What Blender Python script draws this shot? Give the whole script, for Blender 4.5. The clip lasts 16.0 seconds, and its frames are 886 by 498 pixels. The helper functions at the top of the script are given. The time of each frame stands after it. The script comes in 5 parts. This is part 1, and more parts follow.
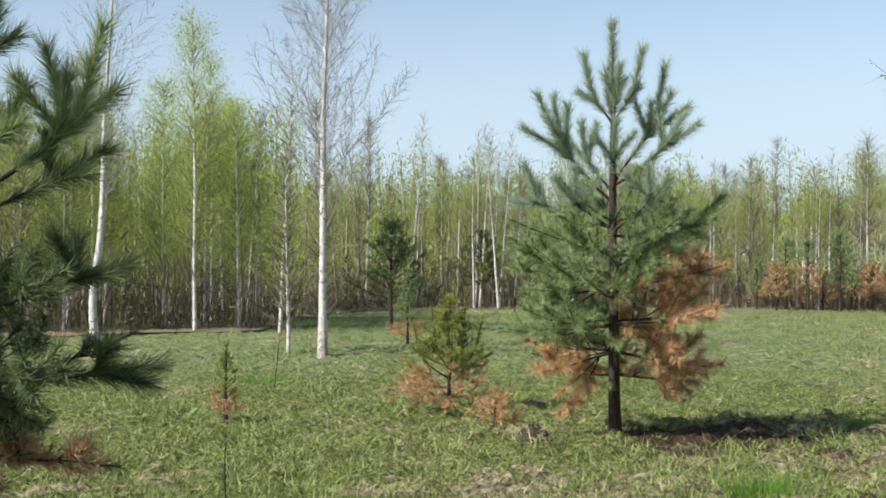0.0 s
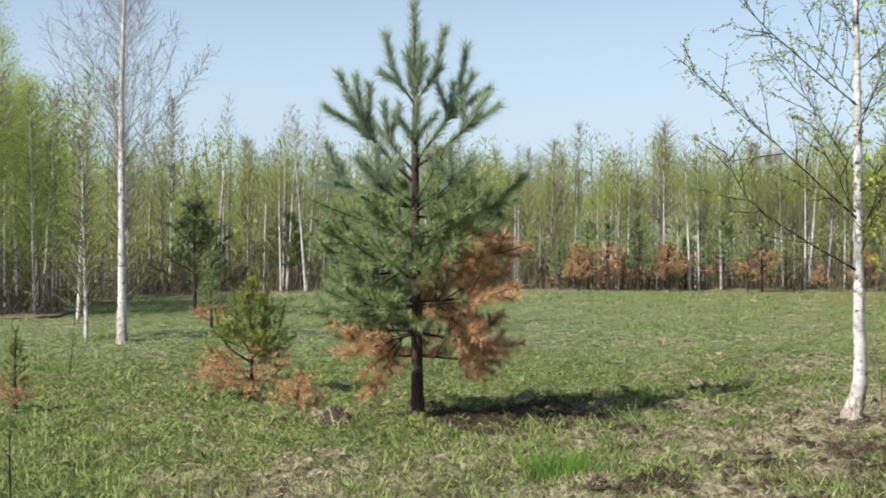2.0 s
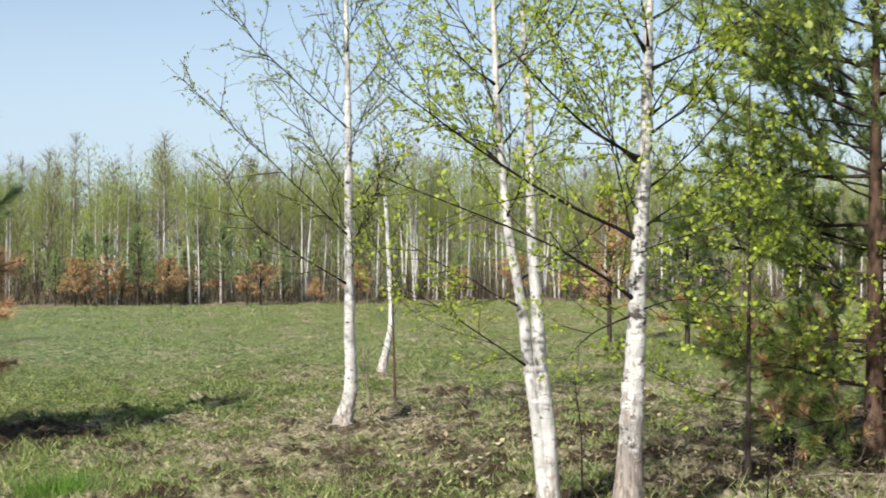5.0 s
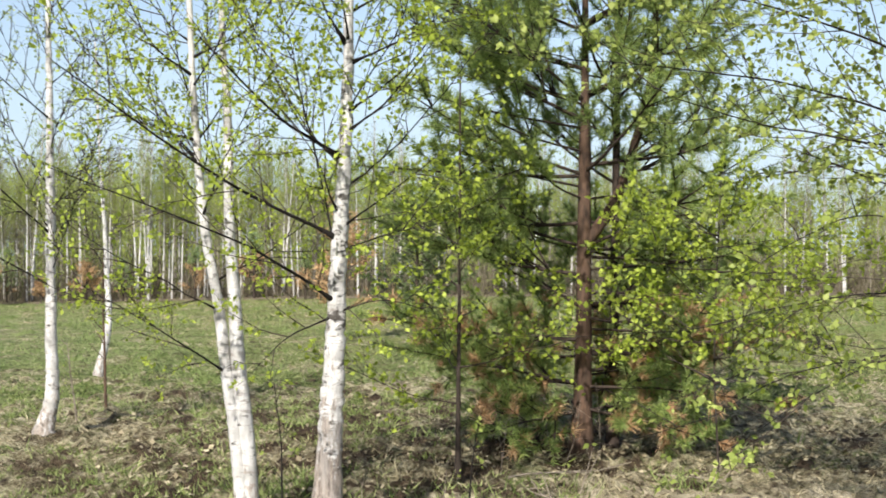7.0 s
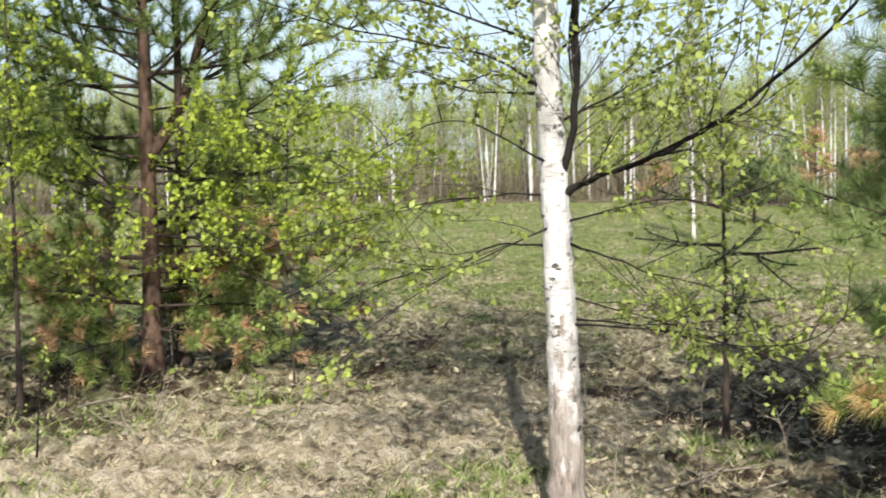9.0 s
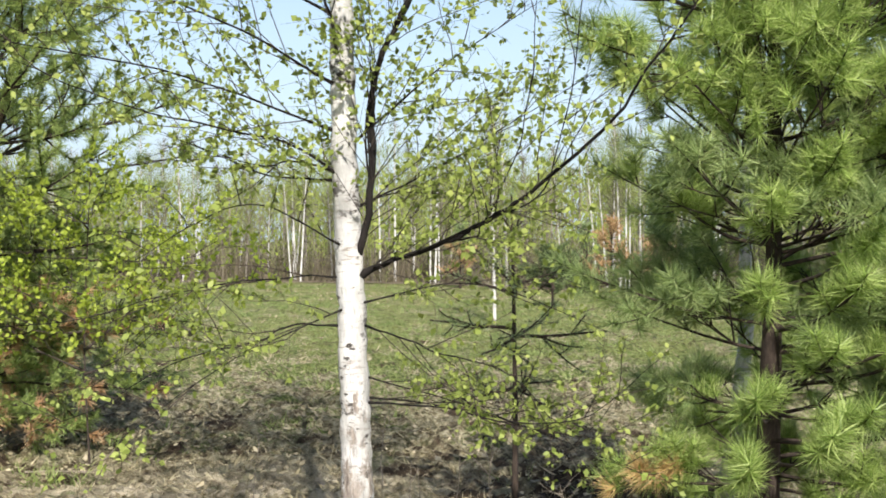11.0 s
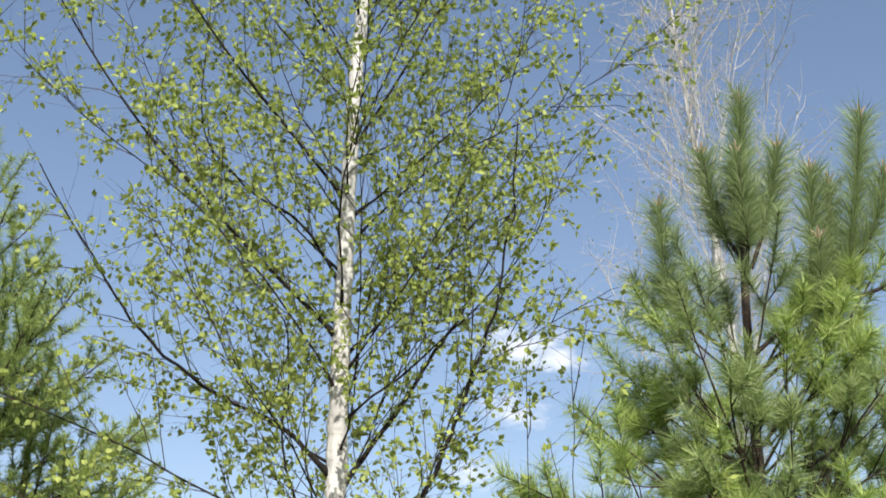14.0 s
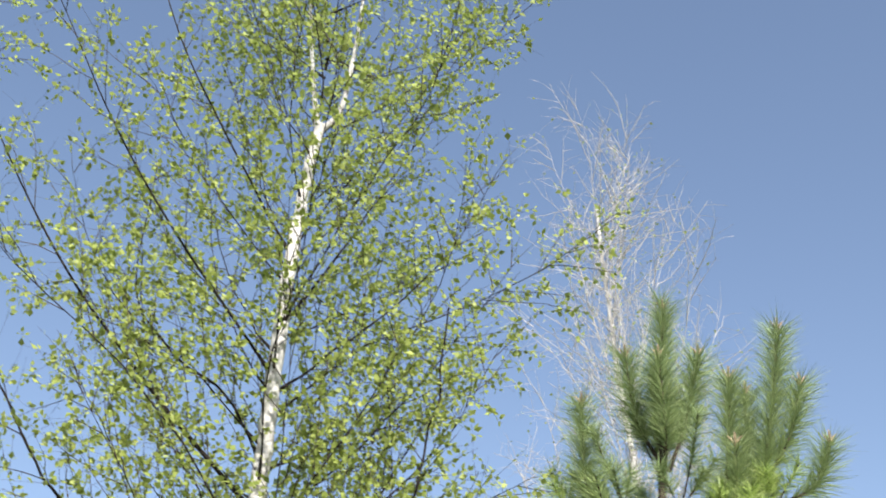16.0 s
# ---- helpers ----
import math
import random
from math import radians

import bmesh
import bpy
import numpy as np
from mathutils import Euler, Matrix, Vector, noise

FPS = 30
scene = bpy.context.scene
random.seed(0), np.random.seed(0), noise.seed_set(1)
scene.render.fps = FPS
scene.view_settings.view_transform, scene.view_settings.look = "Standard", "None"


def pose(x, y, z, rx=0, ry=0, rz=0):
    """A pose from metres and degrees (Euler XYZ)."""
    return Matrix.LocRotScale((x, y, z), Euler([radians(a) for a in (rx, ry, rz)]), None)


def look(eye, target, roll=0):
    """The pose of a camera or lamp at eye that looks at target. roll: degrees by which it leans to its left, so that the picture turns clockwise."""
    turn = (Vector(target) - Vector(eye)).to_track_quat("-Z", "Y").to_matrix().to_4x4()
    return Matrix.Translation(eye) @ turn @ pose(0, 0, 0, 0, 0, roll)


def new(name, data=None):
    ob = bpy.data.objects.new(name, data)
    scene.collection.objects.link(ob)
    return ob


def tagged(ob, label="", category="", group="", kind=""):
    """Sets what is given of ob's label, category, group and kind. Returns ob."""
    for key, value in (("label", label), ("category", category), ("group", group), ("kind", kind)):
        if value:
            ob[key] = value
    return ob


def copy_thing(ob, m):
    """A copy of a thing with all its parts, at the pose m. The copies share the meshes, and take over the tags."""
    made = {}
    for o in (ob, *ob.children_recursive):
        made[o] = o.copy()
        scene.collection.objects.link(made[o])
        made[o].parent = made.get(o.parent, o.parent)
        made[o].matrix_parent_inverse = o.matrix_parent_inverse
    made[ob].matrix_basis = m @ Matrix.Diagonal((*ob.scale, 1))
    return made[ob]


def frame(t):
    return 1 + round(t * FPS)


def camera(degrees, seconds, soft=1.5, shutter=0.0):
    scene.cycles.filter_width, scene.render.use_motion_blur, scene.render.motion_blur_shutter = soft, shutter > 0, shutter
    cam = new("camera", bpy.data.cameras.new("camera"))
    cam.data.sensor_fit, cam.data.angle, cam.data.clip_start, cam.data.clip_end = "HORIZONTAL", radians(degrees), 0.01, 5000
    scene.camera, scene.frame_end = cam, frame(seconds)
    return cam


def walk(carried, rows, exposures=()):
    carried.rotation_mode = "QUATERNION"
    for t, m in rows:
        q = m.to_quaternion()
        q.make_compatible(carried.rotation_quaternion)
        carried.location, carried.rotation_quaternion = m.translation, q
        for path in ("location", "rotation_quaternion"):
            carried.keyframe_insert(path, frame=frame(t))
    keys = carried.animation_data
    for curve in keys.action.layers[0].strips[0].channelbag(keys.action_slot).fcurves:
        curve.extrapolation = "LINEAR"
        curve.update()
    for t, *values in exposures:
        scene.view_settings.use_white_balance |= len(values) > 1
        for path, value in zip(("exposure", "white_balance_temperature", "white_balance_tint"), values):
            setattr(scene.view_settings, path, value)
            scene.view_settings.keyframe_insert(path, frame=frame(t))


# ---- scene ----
CAMERA_LENS = 37.4
cam = camera(CAMERA_LENS, 16.0, soft=1.75, shutter=0.22)
PATH = [
    (0, (-0.300, 0.004, 1.619), (4.995, 8.487, 1.722), 0.11),
    (0.5, (-0.228, 0.000, 1.613), (5.313, 8.324, 1.699), 0.06),
    (1, (-0.165, -0.014, 1.616), (5.629, 8.137, 1.662), 0.01),
    (1.5, (-0.140, 0.011, 1.608), (5.926, 7.961, 1.598), -0.18),
    (2, (-0.180, 0.060, 1.604), (6.289, 7.686, 1.576), -0.13),
    (2.5, (-0.262, 0.125, 1.606), (6.720, 7.283, 1.589), -0.60),
    (3, (-0.301, 0.170, 1.602), (7.165, 6.823, 1.630), -0.43),
    (3.5, (-0.330, 0.152, 1.602), (7.511, 6.358, 1.727), -0.26),
    (4, (-0.366, 0.110, 1.604), (7.856, 5.800, 1.742), -0.32),
    (4.2, (-0.378, 0.083, 1.605), (7.986, 5.563, 1.732), -0.40),
    (6.3, (-0.013, -0.139, 1.642), (9.325, 3.438, 1.684), 0.37),
    (6.5, (0.007, -0.129, 1.641), (9.411, 3.270, 1.694), 0.23),
    (7, (0.132, -0.176, 1.631), (9.693, 2.753, 1.675), -0.12),
    (7.5, (0.257, -0.168, 1.627), (9.961, 2.248, 1.554), 0.05),
    (8, (0.306, -0.173, 1.594), (10.176, 1.410, 1.330), -0.15),
    (8.5, (0.431, -0.089, 1.598), (10.400, 0.482, 1.062), -0.99),
    (9, (0.397, -0.017, 1.624), (10.367, -0.412, 0.958), -1.50),
    (9.2, (0.373, 0.005, 1.622), (10.332, -0.708, 1.070), -1.13),
    (11.3, (0.148, -0.056, 1.641), (9.940, -2.083, 1.637), -0.34),
    (11.5, (0.139, -0.065, 1.647), (9.901, -2.235, 1.709), -0.30),
    (12, (0.126, -0.095, 1.668), (9.781, -2.673, 2.031), -0.31),
    (12.5, (0.037, -0.142, 1.763), (9.685, -2.367, 3.167), -0.51),
    (13, (-0.002, -0.120, 1.774), (9.576, -1.958, 3.983), -1.03),
    (13.5, (0.045, -0.091, 1.709), (9.358, -1.829, 4.908), -0.51),
    (14, (0.109, -0.056, 1.595), (9.128, -1.808, 5.544), -0.44),
    (14.5, (0.147, -0.050, 1.449), (8.847, -1.715, 6.089), -1.07),
    (15, (0.150, -0.040, 1.399), (8.553, -1.648, 6.576), -1.07),
    (15.5, (0.130, -0.007, 1.373), (8.244, -1.688, 6.971), -0.22),
    (16, (0.155, 0.004, 1.383), (8.236, -2.179, 6.855), 1.79),
]

EXPOSURES = [(0, 0.58), (1.5, 0.54), (4.2, 0.5), (9.2, 0.76), (12.0, 0.59), (13.0, 0.52), (14.5, 0.72), (16.0, 0.98)]
walk(cam, [(t, look(eye, target, roll)) for t, eye, target, roll in PATH], EXPOSURES)

# ---- world and sun ----
SUN_AZIMUTH, SUN_ELEVATION = 272.6, 39.0          # degrees clockwise from +y, degrees above the horizon


def world_and_sun():
    world = bpy.data.worlds.new("sky")
    world.use_nodes = True
    scene.world = world
    nodes, links = world.node_tree.nodes, world.node_tree.links
    nodes.clear()
    sky = nodes.new("ShaderNodeTexSky")
    sky.sky_type, sky.sun_disc = "NISHITA", False
    sky.sun_elevation, sky.sun_rotation = radians(SUN_ELEVATION), radians(SUN_AZIMUTH)
    sky.air_density, sky.dust_density, sky.ozone_density = 1.0, 1.3, 2.0
    # small fair-weather clouds: noise on the direction, gathered in one quarter of the sky
    coord = nodes.new("ShaderNodeTexCoord")
    mapping = nodes.new("ShaderNodeMapping")
    mapping.inputs["Scale"].default_value = (22, 22, 44)
    fluff = nodes.new("ShaderNodeTexNoise")
    fluff.inputs["Scale"].default_value, fluff.inputs["Detail"].default_value, fluff.inputs["Roughness"].default_value = 1.0, 9, 0.7
    links.new(coord.outputs["Generated"], mapping.inputs["Vector"])
    links.new(mapping.outputs["Vector"], fluff.inputs["Vector"])
    total = None
    for azimuth, elevation, size in ((104.0, 16.0, 2.6), (104.6, 18.8, 3.6), (106.2, 18.4, 2.6), (102.2, 13.6, 2.4)):
        a, e = radians(azimuth), radians(elevation)
        dot = nodes.new("ShaderNodeVectorMath")
        dot.operation = "DISTANCE"
        squash = nodes.new("ShaderNodeMapping")
        squash.inputs["Scale"].default_value = (1, 1, 1.9)
        links.new(coord.outputs["Generated"], squash.inputs["Vector"])
        links.new(squash.outputs["Vector"], dot.inputs[0])
        dot.inputs[1].default_value = (math.sin(a) * math.cos(e), math.cos(a) * math.cos(e), math.sin(e) * 1.9)
        near = nodes.new("ShaderNodeMapRange")
        near.inputs["From Min"].default_value, near.inputs["From Max"].default_value = radians(size), 0.0
        links.new(dot.outputs["Value"], near.inputs["Value"])
        if total is None:
            total = near.outputs[0]
        else:
            add = nodes.new("ShaderNodeMath")
            add.operation = "MAXIMUM"
            links.new(total, add.inputs[0])
            links.new(near.outputs[0], add.inputs[1])
            total = add.outputs[0]
    both = nodes.new("ShaderNodeMath")
    both.operation = "MULTIPLY_ADD"
    both.inputs[1].default_value = 0.42
    links.new(total, both.inputs[0])
    links.new(fluff.outputs["Fac"], both.inputs[2])
    edge = nodes.new("ShaderNodeMapRange")
    edge.interpolation_type = "SMOOTHSTEP"
    edge.inputs["From Min"].default_value, edge.inputs["From Max"].default_value = 0.64, 1.0
    links.new(both.outputs[0], edge.inputs["Value"])
    mask = nodes.new("ShaderNodeMath")
    mask.operation = "MULTIPLY"
    gate = nodes.new("ShaderNodeMath")
    gate.operation = "GREATER_THAN"
    gate.inputs[1].default_value = 0.0
    links.new(total, gate.inputs[0])
    links.new(edge.outputs[0], mask.inputs[0])
    links.new(gate.outputs[0], mask.inputs[1])
    mix = nodes.new("ShaderNodeMix")
    mix.data_type = "RGBA"
    links.new(mask.outputs[0], mix.inputs[0])
    haze = nodes.new("ShaderNodeHueSaturation")
    haze.inputs["Saturation"].default_value = 1.0
    warm = nodes.new("ShaderNodeMix")
    warm.data_type, warm.blend_type = "RGBA", "MULTIPLY"
    warm.inputs[0].default_value, warm.inputs[7].default_value = 1.0, (1.09, 0.99, 0.93, 1)
    links.new(sky.outputs[0], haze.inputs["Color"])
    links.new(haze.outputs[0], warm.inputs[6])
    # pale haze low over the horizon
    height = nodes.new("ShaderNodeSeparateXYZ")
    links.new(coord.outputs["Generated"], height.inputs[0])
    low = nodes.new("ShaderNodeMapRange")
    low.interpolation_type = "SMOOTHSTEP"
    for key, value in (("From Min", 0.0), ("From Max", 0.27), ("To Min", 0.85), ("To Max", 0.0)):
        low.inputs[key].default_value = value
    links.new(height.outputs["Z"], low.inputs["Value"])
    pale = nodes.new("ShaderNodeMix")
    pale.data_type = "RGBA"
    links.new(low.outputs[0], pale.inputs[0])
    links.new(warm.outputs[2], pale.inputs[6])
    pale.inputs[7].default_value = (3.65, 4.7, 5.9, 1)
    links.new(pale.outputs[2], mix.inputs[6])
    mix.inputs[7].default_value = (5.9, 6.2, 6.8, 1)
    back = nodes.new("ShaderNodeBackground")
    back.inputs["Strength"].default_value = SKY_STRENGTH
    out = nodes.new("ShaderNodeOutputWorld")
    links.new(mix.outputs[2], back.inputs["Color"])
    links.new(back.outputs[0], out.inputs["Surface"])
    lamp = bpy.data.lights.new("sun", "SUN")
    lamp.energy, lamp.angle, lamp.color = SUN_STRENGTH, radians(0.53), (1.0, 0.95, 0.87)
    a, e = radians(SUN_AZIMUTH), radians(SUN_ELEVATION)
    where = Vector((math.sin(a) * math.cos(e), math.cos(a) * math.cos(e), math.sin(e))) * 60
    new("sun", lamp).matrix_world = look(where, (0, 0, 0))


SKY_STRENGTH, SUN_STRENGTH = 0.115, 5.0
world_and_sun()

# ---- materials ----


class Nodes:
    """A short way to wire a material."""

    def __init__(self, name):
        self.mat = bpy.data.materials.new(name)
        self.mat.use_nodes = True
        self.tree = self.mat.node_tree
        self.tree.nodes.clear()

    def add(self, kind, **values):
        node = self.tree.nodes.new(kind)
        for key, value in values.items():
            node.inputs[key].default_value = value
        return node

    def link(self, a, b):
        self.tree.links.new(a, b)

    def coords(self, kind="Object", scale=(1, 1, 1)):
        c, m = self.add("ShaderNodeTexCoord"), self.add("ShaderNodeMapping", Scale=scale)
        self.link(c.outputs[kind], m.inputs["Vector"])
        return m.outputs["Vector"]

    def world_coords(self, scale=(1, 1, 1)):
        c, m = self.add("ShaderNodeNewGeometry"), self.add("ShaderNodeMapping", Scale=scale)
        self.link(c.outputs["Position"], m.inputs["Vector"])
        return m.outputs["Vector"]

    def noise(self, vector, scale, detail=4.0, rough=0.55):
        n = self.add("ShaderNodeTexNoise", Scale=scale, Detail=detail, Roughness=rough)
        self.link(vector, n.inputs["Vector"])
        return n.outputs["Fac"]

    def ramp(self, value, *stops):
        r = self.add("ShaderNodeValToRGB")
        e = r.color_ramp.elements
        while len(e) < len(stops):
            e.new(0.5)
        for element, (at, colour) in zip(e, stops):
            element.position = at
            element.color = (*colour, 1) if len(colour) == 3 else colour
        self.link(value, r.inputs["Fac"])
        return r.outputs["Color"]

    def grey(self, value, low, high, a=0.0, b=1.0):
        m = self.add("ShaderNodeMapRange")
        m.inputs["From Min"].default_value, m.inputs["From Max"].default_value = low, high
        m.inputs["To Min"].default_value, m.inputs["To Max"].default_value = a, b
        self.link(value, m.inputs["Value"])
        return m.outputs[0]

    def mix(self, factor, a, b, blend="MIX"):
        m = self.add("ShaderNodeMix")
        m.data_type, m.blend_type = "RGBA", blend
        if isinstance(factor, float):
            m.inputs[0].default_value = factor
        else:
            self.link(factor, m.inputs[0])
        for socket, v in ((m.inputs[6], a), (m.inputs[7], b)):
            if isinstance(v, tuple):
                socket.default_value = (*v, 1)
            else:
                self.link(v, socket)
        return m.outputs[2]

    def math(self, op, a, b):
        m = self.add("ShaderNodeMath")
        m.operation = op
        for socket, v in zip(m.inputs, (a, b)):
            if isinstance(v, (int, float)):
                socket.default_value = v
            else:
                self.link(v, socket)
        return m.outputs[0]

    def island(self):
        return self.add("ShaderNodeNewGeometry").outputs["Random Per Island"]

    def finish(self, colour, rough=0.8, bump=None, strength=0.4, distance=0.01, translucent=0.0, spec=0.3):
        p = self.add("ShaderNodeBsdfPrincipled", Roughness=rough)
        p.inputs["Specular IOR Level"].default_value = spec
        self.link(colour, p.inputs["Base Color"])
        if bump is not None:
            b = self.add("ShaderNodeBump", Strength=strength, Distance=distance)
            self.link(bump, b.inputs["Height"])
            self.link(b.outputs[0], p.inputs["Normal"])
        out, last = self.add("ShaderNodeOutputMaterial"), p.outputs[0]
        if translucent:
            t, m = self.add("ShaderNodeBsdfTranslucent"), self.add("ShaderNodeMixShader", Fac=translucent)
            self.link(colour, t.inputs["Color"])
            self.link(last, m.inputs[1])
            self.link(t.outputs[0], m.inputs[2])
            last = m.outputs[0]
        self.link(last, out.inputs["Surface"])
        return self.mat


def leaf_material(name, dark, mid, light, translucent=0.4, rough=0.5, patch=0.35):
    """Leaves, needles and blades: colour by piece, with patches over the plant."""
    n = Nodes(name)
    colour = n.ramp(n.island(), (0.0, dark), (0.5, mid), (1.0, light))
    patches = n.noise(n.world_coords(), 1.1, 3)
    colour = n.mix(n.grey(patches, 0.35, 0.7, 0.0, patch), colour, dark)
    return n.finish(colour, rough, translucent=translucent, spec=0.25)


def birch_bark(name, dirt, scarred=0.0, foot_rough=0.22):
    """White bark with dark cross lines, black scars and a rough dark foot."""
    n = Nodes(name)
    around, lines, up = n.coords(), n.coords(scale=(7, 7, 34)), n.coords()
    white = n.ramp(n.noise(around, 5, 5), (0.25, (0.31, 0.30, 0.28)), (0.45, (0.54, 0.53, 0.51)), (0.62, (0.68, 0.67, 0.65)))
    thin = n.grey(n.noise(lines, 1.6, 4, 0.65), 0.56, 0.64)
    thin = n.math("MULTIPLY", thin, n.grey(n.noise(around, 3.1, 3), 0.38, 0.6, 0.3, 0.9))
    split = n.add("ShaderNodeSeparateXYZ")
    n.link(up, split.inputs[0])
    thin = n.math("MULTIPLY", thin, n.grey(split.outputs["Z"], 3.0, 4.6, 1.0, 0.3))
    colour = n.mix(thin, white, (0.22, 0.18, 0.15))
    scars = n.grey(n.math("ADD", n.noise(n.coords(scale=(3.6, 3.6, 6.5)), 1.9, 6, 0.7), n.grey(split.outputs["Z"], 2.4, 4.6, 0.0, -0.12)), 0.585 - scarred, 0.63 - scarred)
    colour = n.mix(scars, colour, (0.05, 0.042, 0.036))
    foot = n.grey(split.outputs["Z"], 0.0, dirt, foot_rough, -0.12)
    rough = n.math("ADD", n.noise(n.coords(scale=(14, 14, 6)), 1.6, 5, 0.65), foot)
    old = n.ramp(n.noise(n.coords(scale=(26, 26, 4)), 1.5, 6, 0.7), (0.32, (0.06, 0.048, 0.04)), (0.48, (0.28, 0.235, 0.20)), (0.7, (0.46, 0.41, 0.36)))
    colour = n.mix(n.grey(rough, 0.60, 0.70), colour, old)
    smear = n.grey(n.noise(n.coords(scale=(9, 9, 2.2)), 1.5, 5, 0.65), 0.45, 0.7, 0.0, 0.7)
    colour = n.mix(smear, colour, (0.25, 0.245, 0.24))
    cracks = n.grey(n.noise(n.coords(scale=(24, 24, 2.6)), 1.4, 6, 0.72), 0.60, 0.68, 0.0, 0.75)
    cracks = n.math("MULTIPLY", cracks, n.grey(split.outputs["Z"], 2.4, 4.6, 1.0, 0.25))
    colour = n.mix(cracks, colour, (0.09, 0.078, 0.068))
    return n.finish(colour, 0.7, n.noise(n.coords(scale=(16, 16, 6)), 1.6, 6, 0.7), 0.9, 0.02)


def bark(name, low, high, grain=(18, 18, 5)):
    n = Nodes(name)
    v = n.coords(scale=grain)
    colour = n.ramp(n.noise(v, 1.5, 6, 0.65), (0.3, low), (0.7, high))
    return n.finish(colour, 0.9, n.noise(v, 1.8, 6, 0.7), 0.8, 0.012)


def ground_material():
    """Spring meadow soil: old straw, bare earth and short green growth in patches, with some tree shade and distance
    haze put into the colour.
    """
    n = Nodes("meadow_soil")
    w = n.world_coords()
    straw = n.ramp(n.noise(w, 13, 7, 0.74), (0.36, (0.05, 0.04, 0.024)), (0.45, (0.24, 0.207, 0.12)), (0.54, (0.44, 0.395, 0.255)), (0.66, (0.66, 0.60, 0.43)))
    green = n.ramp(n.noise(w, 19, 7, 0.74), (0.37, (0.03, 0.042, 0.014)), (0.46, (0.115, 0.155, 0.045)), (0.55, (0.24, 0.285, 0.09)), (0.67, (0.46, 0.46, 0.23)))
    # greens of the farther meadow, with haze put into the colour
    fresh = n.ramp(n.noise(w, 9, 7, 0.72), (0.34, (0.075, 0.105, 0.04)), (0.48, (0.18, 0.24, 0.095)), (0.64, (0.36, 0.39, 0.21)))
    far_olive = n.ramp(n.noise(w, 9, 7, 0.72), (0.34, (0.085, 0.10, 0.03)), (0.5, (0.215, 0.245, 0.08)), (0.68, (0.39, 0.40, 0.185)))
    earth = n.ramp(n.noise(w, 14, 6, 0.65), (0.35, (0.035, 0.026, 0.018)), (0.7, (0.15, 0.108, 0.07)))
    far = n.add("ShaderNodeVectorMath")
    far.operation = "LENGTH"
    n.link(w, far.inputs[0])
    lush = n.grey(far.outputs["Value"], 6.0, 20.0, -0.075, 0.15)
    cover = n.math("ADD", n.math("ADD", n.math("ADD", n.math("MULTIPLY", n.noise(w, 0.5, 5, 0.62), 0.38), n.math("MULTIPLY", n.noise(w, 2.4, 5, 0.65), 0.37)), n.math("MULTIPLY", n.noise(w, 8.5, 4, 0.6), 0.25)), lush)
    xyz = n.add("ShaderNodeSeparateXYZ")
    n.link(w, xyz.inputs[0])
    damp = n.grey(n.math("SUBTRACT", xyz.outputs["X"], xyz.outputs["Y"]), -5.0, 5.0, 0.05, -0.085)
    cover = n.math("ADD", cover, damp)

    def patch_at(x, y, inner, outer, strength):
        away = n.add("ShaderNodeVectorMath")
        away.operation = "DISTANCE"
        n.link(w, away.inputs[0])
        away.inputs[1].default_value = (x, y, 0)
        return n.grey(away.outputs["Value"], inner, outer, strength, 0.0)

    # dark earth on bare soil, and painted where pine and birch shade falls
    soil_and_shade = n.math("MAXIMUM", n.math("MAXIMUM", patch_at(8.8, 3.4, 1.5, 4.5, 0.085), patch_at(12.5, 4.0, 1.5, 4.5, 0.08)), n.math("MAXIMUM", patch_at(8.4, 9.3, 0.7, 1.8, 0.22), patch_at(8.4, -2.5, 0.7, 2.0, 0.12)))
    old_hay = patch_at(7.4, 0.4, 1.6, 3.4, 0.11)
    cover = n.math("SUBTRACT", cover, old_hay)
    # the haze-tinted greens take over with distance
    meadow = n.math("ADD", n.grey(far.outputs["Value"], 13.0, 24.0, -0.2, 0.45), n.math("MULTIPLY", n.noise(n.world_coords((0.35, 0.9, 1)), 0.9, 5, 0.65), 0.8))
    fresh = n.mix(n.grey(n.math("SUBTRACT", xyz.outputs["X"], xyz.outputs["Y"]), 0.0, 16.0), fresh, far_olive)
    green = n.mix(n.grey(meadow, 0.45, 0.75), green, fresh)
    colour = n.mix(n.grey(cover, 0.475, 0.525), straw, green)
    tussock = n.grey(n.noise(n.world_coords((0.8, 1.3, 1)), 1.4, 7, 0.75), 0.53, 0.61, 0.0, 0.68)
    colour = n.mix(tussock, colour, n.ramp(n.noise(w, 15, 6, 0.7), (0.38, (0.035, 0.055, 0.018)), (0.62, (0.16, 0.22, 0.07))))
    dry = n.grey(n.noise(n.world_coords((0.5, 1.1, 1)), 0.8, 6, 0.7), 0.54, 0.63, 0.0, 0.7)
    colour = n.mix(dry, colour, straw)
    hay = n.ramp(n.noise(w, 5.5, 6, 0.7), (0.34, (0.09, 0.07, 0.045)), (0.44, (0.42, 0.35, 0.24)), (0.56, (0.74, 0.64, 0.48)))
    colour = n.mix(n.math("MULTIPLY", n.grey(n.noise(w, 3.2, 5, 0.65), 0.38, 0.46), n.math("MULTIPLY", old_hay, 7.5)), colour, hay)
    # more earth on bare soil and on the painted shade patches
    colour = n.mix(n.grey(n.math("SUBTRACT", n.math("ADD", n.noise(w, 1.7, 6, 0.7), n.math("SUBTRACT", n.math("SUBTRACT", soil_and_shade, old_hay), n.math("MULTIPLY", lush, 0.45))), n.math("MULTIPLY", damp, 0.7)), 0.56, 0.66), colour, earth)
